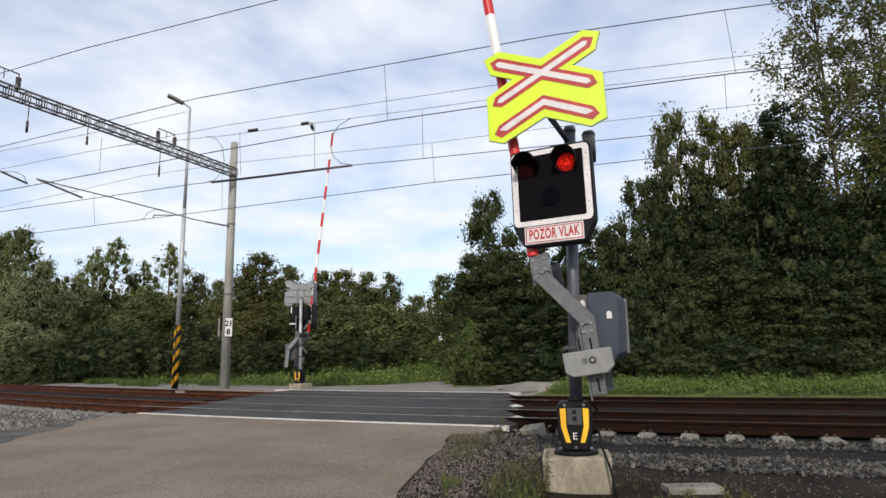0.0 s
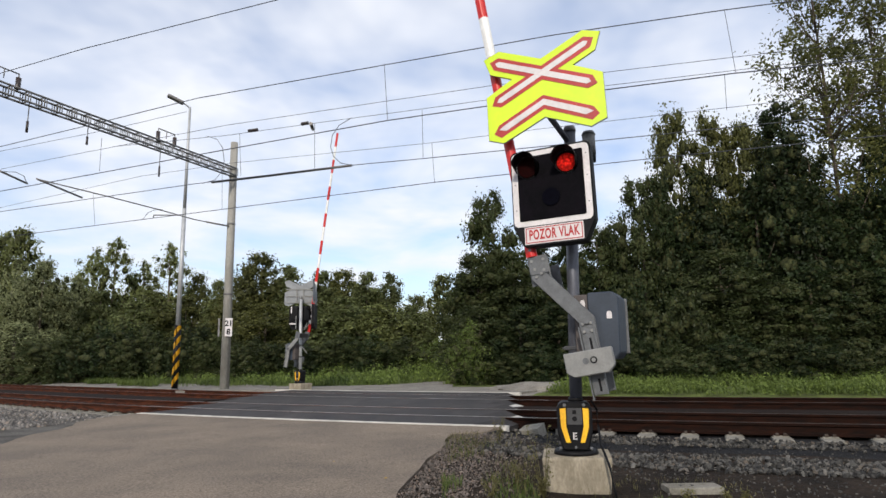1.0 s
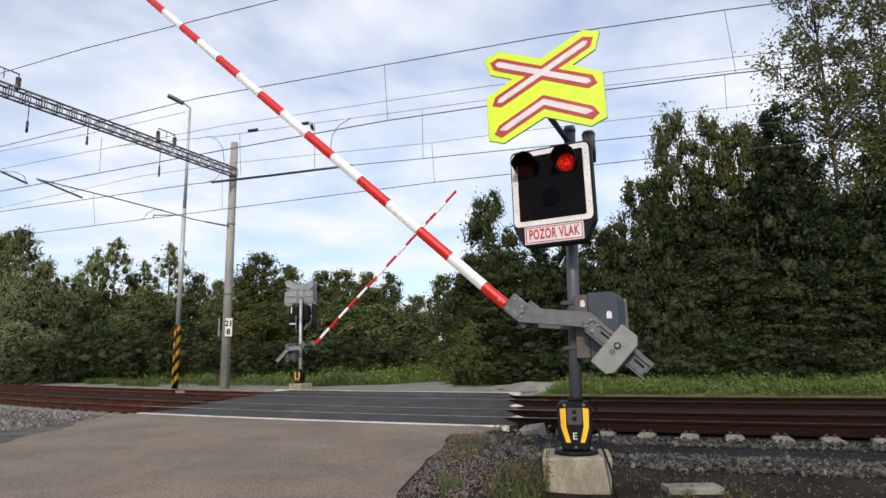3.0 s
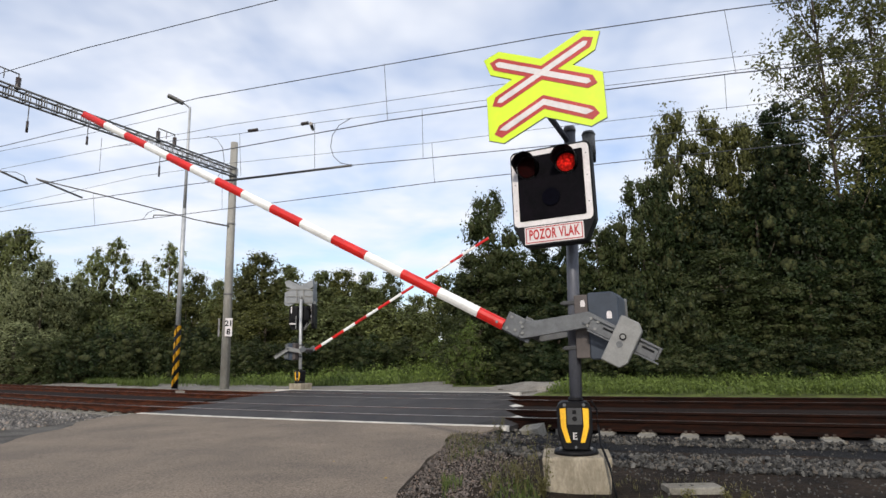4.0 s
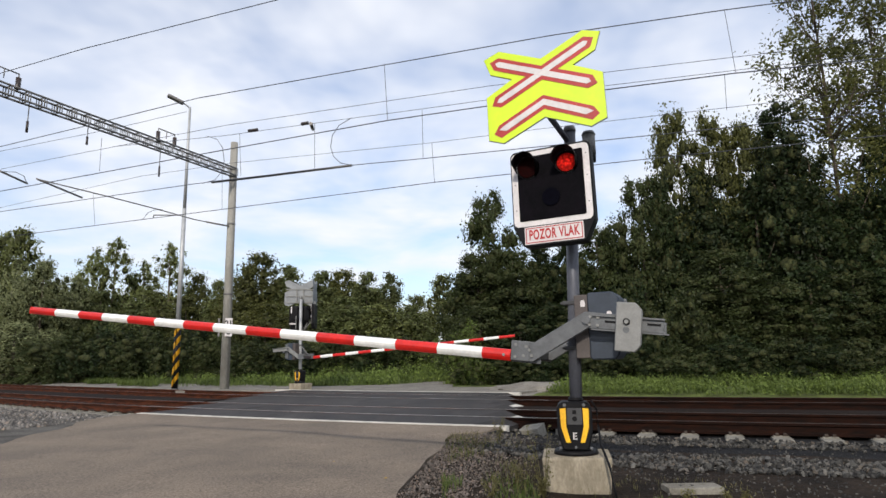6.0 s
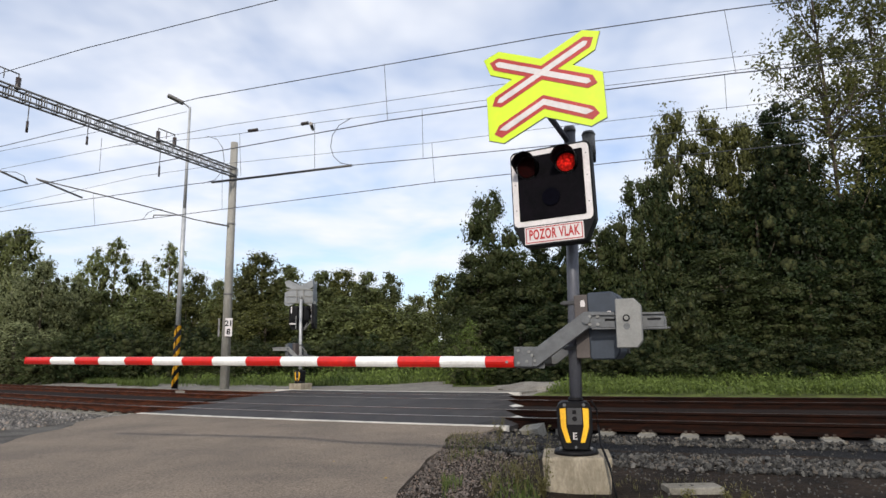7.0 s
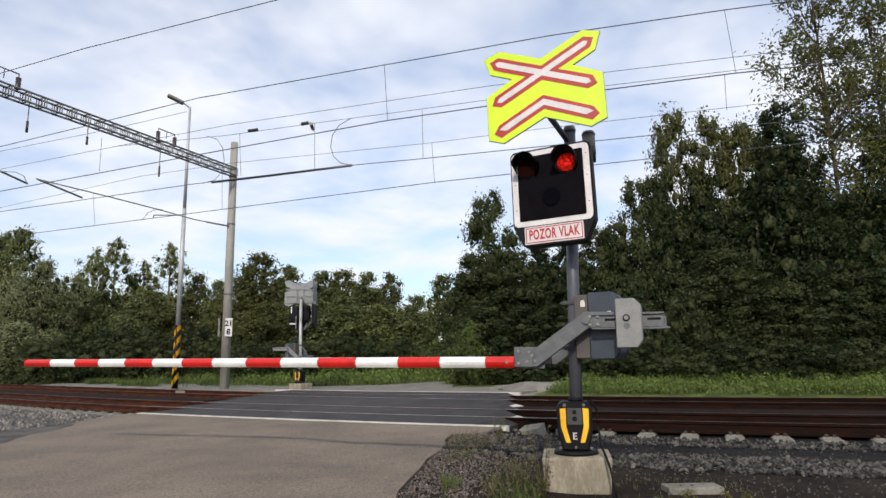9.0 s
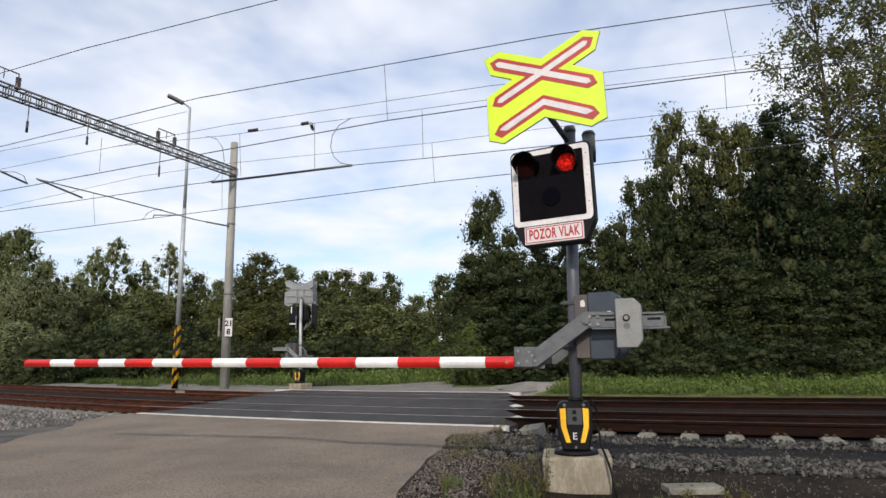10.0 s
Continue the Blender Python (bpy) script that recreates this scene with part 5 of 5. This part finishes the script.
plant('shrub_dark', 11.8, 20.0, 1.4, 1.0, 1.61)
plant('shrub', 13.0, 19.6, 1.4, 0.3, 1.66)
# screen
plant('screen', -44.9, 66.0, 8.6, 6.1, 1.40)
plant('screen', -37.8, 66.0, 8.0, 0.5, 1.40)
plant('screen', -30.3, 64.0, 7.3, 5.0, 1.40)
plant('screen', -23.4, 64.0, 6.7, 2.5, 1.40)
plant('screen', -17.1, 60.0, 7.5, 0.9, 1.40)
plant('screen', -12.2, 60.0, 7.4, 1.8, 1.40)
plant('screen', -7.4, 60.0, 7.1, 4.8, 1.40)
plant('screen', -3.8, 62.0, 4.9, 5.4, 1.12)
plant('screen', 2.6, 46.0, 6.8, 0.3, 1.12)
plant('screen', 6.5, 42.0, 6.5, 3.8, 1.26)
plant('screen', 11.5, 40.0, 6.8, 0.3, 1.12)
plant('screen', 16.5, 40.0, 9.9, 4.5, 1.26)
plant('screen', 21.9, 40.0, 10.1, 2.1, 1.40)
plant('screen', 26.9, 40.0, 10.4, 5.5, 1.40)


# ---------------------------------------------------------------- grass and weeds
def blades(name, spots, height, width, material, label, seed, category="grass"):
    """Upright bent blades at the spots (x, y, z, scale)."""
    rng = np.random.default_rng(seed)
    p = np.array(spots)
    n = len(p)
    a = rng.uniform(0, 2 * math.pi, n)
    d = np.stack([np.cos(a), np.sin(a), 0 * a], 1)
    side = np.stack([-np.sin(a), np.cos(a), 0 * a], 1)
    h = (height * p[:, 3] * rng.uniform(0.5, 1.3, n))[:, None]
    w = width * rng.uniform(0.6, 1.4, (n, 1))
    lean = rng.uniform(0.1, 0.7, (n, 1))
    o = p[:, :3]
    mid = o + np.array((0, 0, 1.0)) * h * 0.6 + d * h * lean * 0.3
    tip = o + np.array((0, 0, 1.0)) * h + d * h * lean
    v2 = np.stack([o - side * w * 0.4, mid + side * w * 0.5, tip, mid - side * w * 0.5], 1)
    ob = leaf_object(name, v2.reshape(-1, 3), material, None)
    tagged(ob, label, category, kind="stuff")
    return ob


def on_road(x, y):
    """Whether a place lies on the road beyond the crossing, or under the bushes beside it."""
    if 0.2 < x < 3.4 and y > 21.5:
        return True
    inside = False
    for (x0, y0, _), (x1, y1, _) in zip(far_road, far_road[1:] + far_road[:1]):
        if (y0 > y) != (y1 > y) and x < x0 + (y - y0) * (x1 - x0) / (y1 - y0):
            inside = not inside
    return inside


def scatter(rng, count, s0, s1, n0, n1, keep=lambda s, n: True, scale=lambda s, n: 1.0):
    out = []
    while len(out) < count:
        s, n = rng.uniform(s0, s1), rng.uniform(n0, n1)
        if not keep(s, n):
            continue
        p = track(s, n)
        if on_road(p.x, p.y):
            continue
        out.append((p.x, p.y, ground_z(s, n) - 0.01, scale(s, n)))
    return out


rng = random.Random(11)


def patchy(s, n):
    return noise.noise((s * 0.35, n * 0.35, 1.7)) > rng.uniform(-0.6, 0.35)


def herbs(name, spots, size, per, material, label, seed):
    """Low leafy cover: clumps of small blades at the spots."""
    r = np.random.default_rng(seed)
    p = np.array(spots)
    c = p[:, :3] + np.array((0, 0, 1.0)) * (0.16 * p[:, 3] * r.uniform(0.1, 1.6, len(p)))[:, None]
    v = leaves(r, c, 0.13 * p[:, 3], per, size, 1.1)
    tagged(leaf_object(name, v, material, None), label, "grass", kind="stuff")


def tall_left(s, n):
    return 0.6 + 0.10 * (n - 7) + 0.7 * max(0, noise.noise((s * 0.3, n * 0.3, 4)))


def tall_right(s, n):
    return 0.5 + 0.08 * (n - 4.5) + 0.6 * max(0, noise.noise((s * 0.5, n * 0.5, 4)))


blades("grass", scatter(rng, 16000, -60, -1, 7.6, 19, patchy, tall_left), 0.42, 0.04, L_GRASS, "uneven green meadow grass along the gravel strip", 21)
herbs("herbs", scatter(rng, 5200, -60, -1, 8.0, 20, patchy, lambda s, n: tall_left(s, n) * 1.7), 0.11, 9, L_FRESH, "leafy green herbs in the meadow grass", 25)
blades("grass", scatter(rng, 12000, 0.8, 20, 4.7, 12, patchy, tall_right), 0.42, 0.03, L_GRASS, "lush green grass behind the tracks", 22)
herbs("herbs", scatter(rng, 5600, 0.8, 20, 4.8, 12, patchy, lambda s, n: tall_right(s, n) * 1.5), 0.08, 10, L_FRESH, "leafy green weeds behind the tracks", 26)
blades("grass", scatter(rng, 5000, -30, -9, 4.9, 8.0, lambda s, n: noise.noise((s * 0.5, n * 0.5, 9)) > rng.uniform(0.1, 0.5)), 0.28, 0.03, L_GRASS, "sparse grass tufts on gravel", 23)


def ballast(name, spots, material, label, seed):
    """Broken stones, each an uneven twelve-cornered lump."""
    rng = np.random.default_rng(seed)
    base, tri = lump()
    p = np.array(spots)
    n = len(p)
    sz = p[:, 3][:, None] * rng.uniform(0.55, 1.35, (n, 1))
    dims = rng.uniform(0.55, 1.1, (n, 3)) * np.array((1.25, 1.0, 0.58)) * sz
    v = base[None] * (1 + rng.uniform(-0.52, 0.34, (n, 12, 1))) * dims[:, None, :]
    q = rng.normal(size=(n, 4))
    q /= np.linalg.norm(q, axis=1)[:, None]
    w, x, y, z = q.T
    R = np.stack([np.stack([1 - 2 * (y * y + z * z), 2 * (x * y - z * w), 2 * (x * z + y * w)], 1), np.stack([2 * (x * y + z * w), 1 - 2 * (x * x + z * z), 2 * (y * z - x * w)], 1),
                  np.stack([2 * (x * z - y * w), 2 * (y * z + x * w), 1 - 2 * (x * x + y * y)], 1)], 1)
    v = np.einsum("nij,nkj->nki", R, v) + p[:, None, :3]
    f = (tri[None] + (np.arange(n) * 12)[:, None, None]).reshape(-1, 3)
    ob = raw(name, v.reshape(-1, 3).tolist(), f.tolist(), material)
    tagged(ob, label, "ballast", kind="stuff")


def off_block(s, n):
    p = track(s, n)
    near_road = p.x < -0.36 + 0.15 * (p.y - 5.6) and -7.2 < p.x
    return not near_road and not (abs(p.x - 1.2) < 0.5 and abs(p.y - 5.9) < 0.5)


def stone_spots(count, s0, s1, n0, n1, size, lift=0.2):
    out = []
    while len(out) < count:
        s, n = rng.uniform(s0, s1), rng.uniform(n0, n1)
        if off_block(s, n):
            p = track(s, n)
            out.append((p.x, p.y, ground_z(s, n) + size * lift, size))
    return out


ballast("ballast", stone_spots(4600, 3.4, 13, -6.2, -5.25, 0.031, 0.5) + stone_spots(420, 1.0, 8, -8.6, -6.2, 0.015) + stone_spots(420, 1.6, 4.2, -6.0, -4.5, 0.022), M_STONE, "grey broken ballast stones beside the track", 31)
ballast("ballast", stone_spots(2900, -22, -5.2, -4.6, -3.3, 0.040), M_STONEDUST, "pale dusty ballast round the sleeper ends", 32)
ballast("ballast", stone_spots(2200, -16, -6.2, -6.8, -5.4, 0.050) + stone_spots(1200, -16, -6.2, -5.4, -4.5, 0.02), M_STONEDUST, "pale ballast heap beside the road", 33)
ballast("ballast", stone_spots(3300, 3.2, 14, -4.45, -3.30, 0.027, 0.75), M_STONEMID, "grey ballast round the sleeper ends", 35)
ballast("gravel", stone_spots(4200, 1.0, 13, -9.6, -4.3, 0.011, 0.35), M_STONE, "dark fine gravel and chips on the dirt", 34)


def verge_spots(count, size):
    out = []
    while len(out) < count:
        y = rng.uniform(4.9, 9.0)
        x = -0.40 + 0.15 * (y - 5.6) + abs(rng.gauss(0, 0.55))
        if track_sn(x, y)[1] < -4.3 and not (abs(x - 1.2) < 0.42 and abs(y - 5.9) < 0.42):
            out.append((x, y, ground_at(x, y) + size * 0.3, size))
    return out


ballast("gravel", verge_spots(4400, 0.0115) + verge_spots(260, 0.019), M_VERGE, "brownish gravel on the verge of the road", 36)


def weed_spots(count, x0, x1, y0, y1, sc):
    out = []
    while len(out) < count:
        x, y = rng.uniform(x0, x1), rng.uniform(y0, y1)
        if noise.noise((x * 2.2, y * 2.2, 5)) > rng.uniform(-0.3, 0.45):
            out.append((x, y, ground_at(x, y), sc))
    return out


blades("weeds", weed_spots(520, -0.05, 0.75, 4.6, 6.0, 0.9) + weed_spots(300, 0.7, 1.9, 4.6, 5.3, 0.6) + weed_spots(160, 0.0, 0.7, 6.4, 8.5, 0.7), 0.085, 0.009, L_GRASS, "low weeds and grass beside the road", 24)


blades("dry_grass", weed_spots(620, -0.05, 0.95, 5.4, 8.9, 0.85) + weed_spots(260, 0.6, 2.8, 5.0, 6.2, 0.5), 0.11, 0.006, L_DRY, "sparse dry grass on the gravel verge", 27)


def weed(x, y, h, seed):
    rng = np.random.default_rng(seed)
    t = thing("weed", "thin dry weed with sparse leaves", "weed", Matrix.Translation((x, y, ground_at(x, y) - 0.02)), "weeds by the foundation")
    stem = None
    cs = []
    for k in range(5):
        a = rng.uniform(0, 6.28)
        tip = Vector((math.cos(a) * h * 0.2, math.sin(a) * h * 0.2, h * rng.uniform(0.6, 1.0)))
        stem = tube([(0, 0, 0), tip * 0.5 + Vector((0, 0, 0.04)), tip], 0.004, 5, stem, 0.0015)
        cs += [tuple(tip * f) for f in (0.3, 0.45, 0.6, 0.75, 0.9, 1.0)]
    part("stem", stem, L_DRY, t)
    leaf_object("leaf_sprays", leaves(rng, np.array(cs), np.full(len(cs), 0.03), 5, 0.022), L_DRY, t)


for x, y, h, sd in ((0.80, 5.42, 0.62, 1), (0.62, 5.75, 0.30, 2), (0.80, 5.45, 0.30, 3), (0.66, 8.2, 0.42, 4), (0.35, 5.2, 0.25, 5), (1.95, 5.30, 0.14, 6), (2.25, 5.28, 0.12, 7), (2.42, 5.30, 0.10, 8)):
    weed(x, y, h, sd)


# ---------------------------------------------------------------- small things
def slab():
    t = thing("concrete_slab", "flat pale concrete cable cover lying in the dirt", "concrete slab", pose(2.12, 5.66, -0.19, 0, 0, 0))
    part("slab", box(-0.235, 0.235, -0.11, 0.11, 0.0, 0.075, 0.01), M_SLEEPER, t)
    for x in (-0.10, 0.0):
        part("lifting_hole", box(x - 0.012, x + 0.012, -0.02, 0.02, 0.0752, 0.077, 0.0), M_BLACK, t)


slab()


def rubble(x, y, z, rx, ry, rz, sx, sy, sz, label):
    bm = box(-sx, sx, -sy, sy, -sz, sz, 0.012)
    for v in bm.verts:
        v.co += Vector([noise.noise(v.co * 7 + Vector((k, x, y))) * 0.02 for k in (0, 4, 8)])
    tagged(part("concrete_block", bm, M_SLEEPER, m=pose(x, y, z, rx, ry, rz)), label, "concrete block", "broken blocks beside the crossing")


p = track(3.35, -3.85)
rubble(p.x, p.y, -0.12, 6, -9, -25, 0.16, 0.20, 0.09, "broken pale concrete block at the end of the crossing")
p = track(3.75, -3.55)
rubble(p.x, p.y, -0.15, -5, 4, 10, 0.10, 0.12, 0.05, "small chipped concrete block in the ballast")


def gravel_heap():
    bm = bmesh.new()
    bmesh.ops.create_icosphere(bm, subdivisions=4, radius=1)
    for v in bm.verts:
        k = 1 + 0.18 * noise.noise(v.co * 2.2) + 0.06 * noise.noise(v.co * 9)
        v.co = Vector((v.co.x * 1.5 * k, v.co.y * 0.9 * k, v.co.z * 0.28 * k))
    ob = part("gravel_heap", bm, M_GRAVEL, m=pose(2.9, 20.4, -0.08))
    tagged(ob, "low heap of grey gravel beside the crossing", "gravel heap", kind="stuff")


gravel_heap()


def fallen_leaf(x, y, turn, size):
    bm = bmesh.new()
    vs = [bm.verts.new(c) for c in ((-1, 0, 0.1), (-0.2, -0.45, 0.25), (1, 0, 0.05), (-0.2, 0.45, 0.3))]
    c = bm.verts.new((0, 0, 0))
    for i in range(4):
        bm.faces.new((c, vs[i], vs[(i + 1) % 4]))
    z = -0.075
    ob = part("fallen_leaf", bm, M_LEAFY, m=Matrix.Translation((x, y, z + 0.02)) @ Matrix.Rotation(turn, 4, 'Z') @ Matrix.Scale(size, 4))
    tagged(ob, "small yellow fallen leaf lying on the road", "leaf", "fallen leaves")


M_LEAFY = mat("yellow_leaf", (0.45, 0.30, 0.05), (0.30, 0.18, 0.04), 9, 0.7)
for x, y, a, z in ((-3.72, 8.9, 0.4, 0.04), (-2.48, 7.6, 1.9, 0.045), (-2.0, 6.3, 2.5, 0.03), (-0.55, 5.9, 0.9, 0.03), (-1.2, 6.9, 0.2, 0.018)):
    fallen_leaf(x, y, a, z)


# ---------------------------------------------------------------- what moves

def motions():
    near = [(0.0, 81.4), (0.7, 81.4), (0.85, 81.2), (1.0, 80.1), (1.25, 75.6), (1.5, 69.5), (1.75, 63.2), (2.0, 57.0), (2.5, 48.8), (2.7, 45.6), (3.25, 37.6), (3.8, 29.7), (4.0, 26.9), (4.5, 20.6), (5.0, 14.7), (5.5, 9.2),
            (6.0, 5.3), (6.5, 2.6), (6.8, 1.1), (7.0, 0.1), (7.15, -0.4), (7.4, 0.0), (7.7, -0.15), (10.0, -0.15)]
    far = [(0.0, 82.1), (0.7, 82.1), (0.85, 81.8), (1.0, 80.6), (1.25, 76.0), (1.5, 69.8), (2.0, 56.6), (2.5, 48.5), (3.25, 37.4), (4.0, 26.8), (4.5, 20.2), (5.0, 14.1), (5.5, 8.4), (6.0, 3.3), (6.5, -0.2), (7.0, -1.7), (10.0, -1.7)]
    for (boom, turn), rows in zip(BOOMS, (near, far)):
        at = boom.matrix_basis.translation.copy()
        walk(boom, [(t, pose(at.x, at.y, at.z, 0, a + 0.9, turn)) for t, a in rows])
    # the red lamps flash in turn: an added disc in each turns its glowing or its dark face to the road, in place of a
    # switched bulb
    for disc_ob, side, x in RED_LIT:
        rows, k = [(0.0, 0.0 if side else 180.0)], 0
        while True:
            off = (0.15 + 0.989 * k, 0.64 + 0.989 * k)
            for tt, on_left in ((off[0], True), (off[1], False)):
                show = on_left != bool(side)
                a, b = rows[-1][1], 0.0 if show else 180.0
                if tt < 9.95:
                    rows += [(tt - 0.09, a), (tt - 0.045, a), (tt - 0.015, a + (b - a) / 3), (tt + 0.015, b - (b - a) / 3), (tt + 0.045, b), (tt + 0.09, b)]
            k += 1
            if k > 10:
                break
        rows = [r for r in rows if r[0] <= 10.0] + [(10.0, rows[-1][1])]
        at = disc_ob.matrix_basis.translation.copy()
        walk(disc_ob, [(tt, pose(at.x, at.y, at.z, 0, 0, a)) for tt, a in rows])


motions()
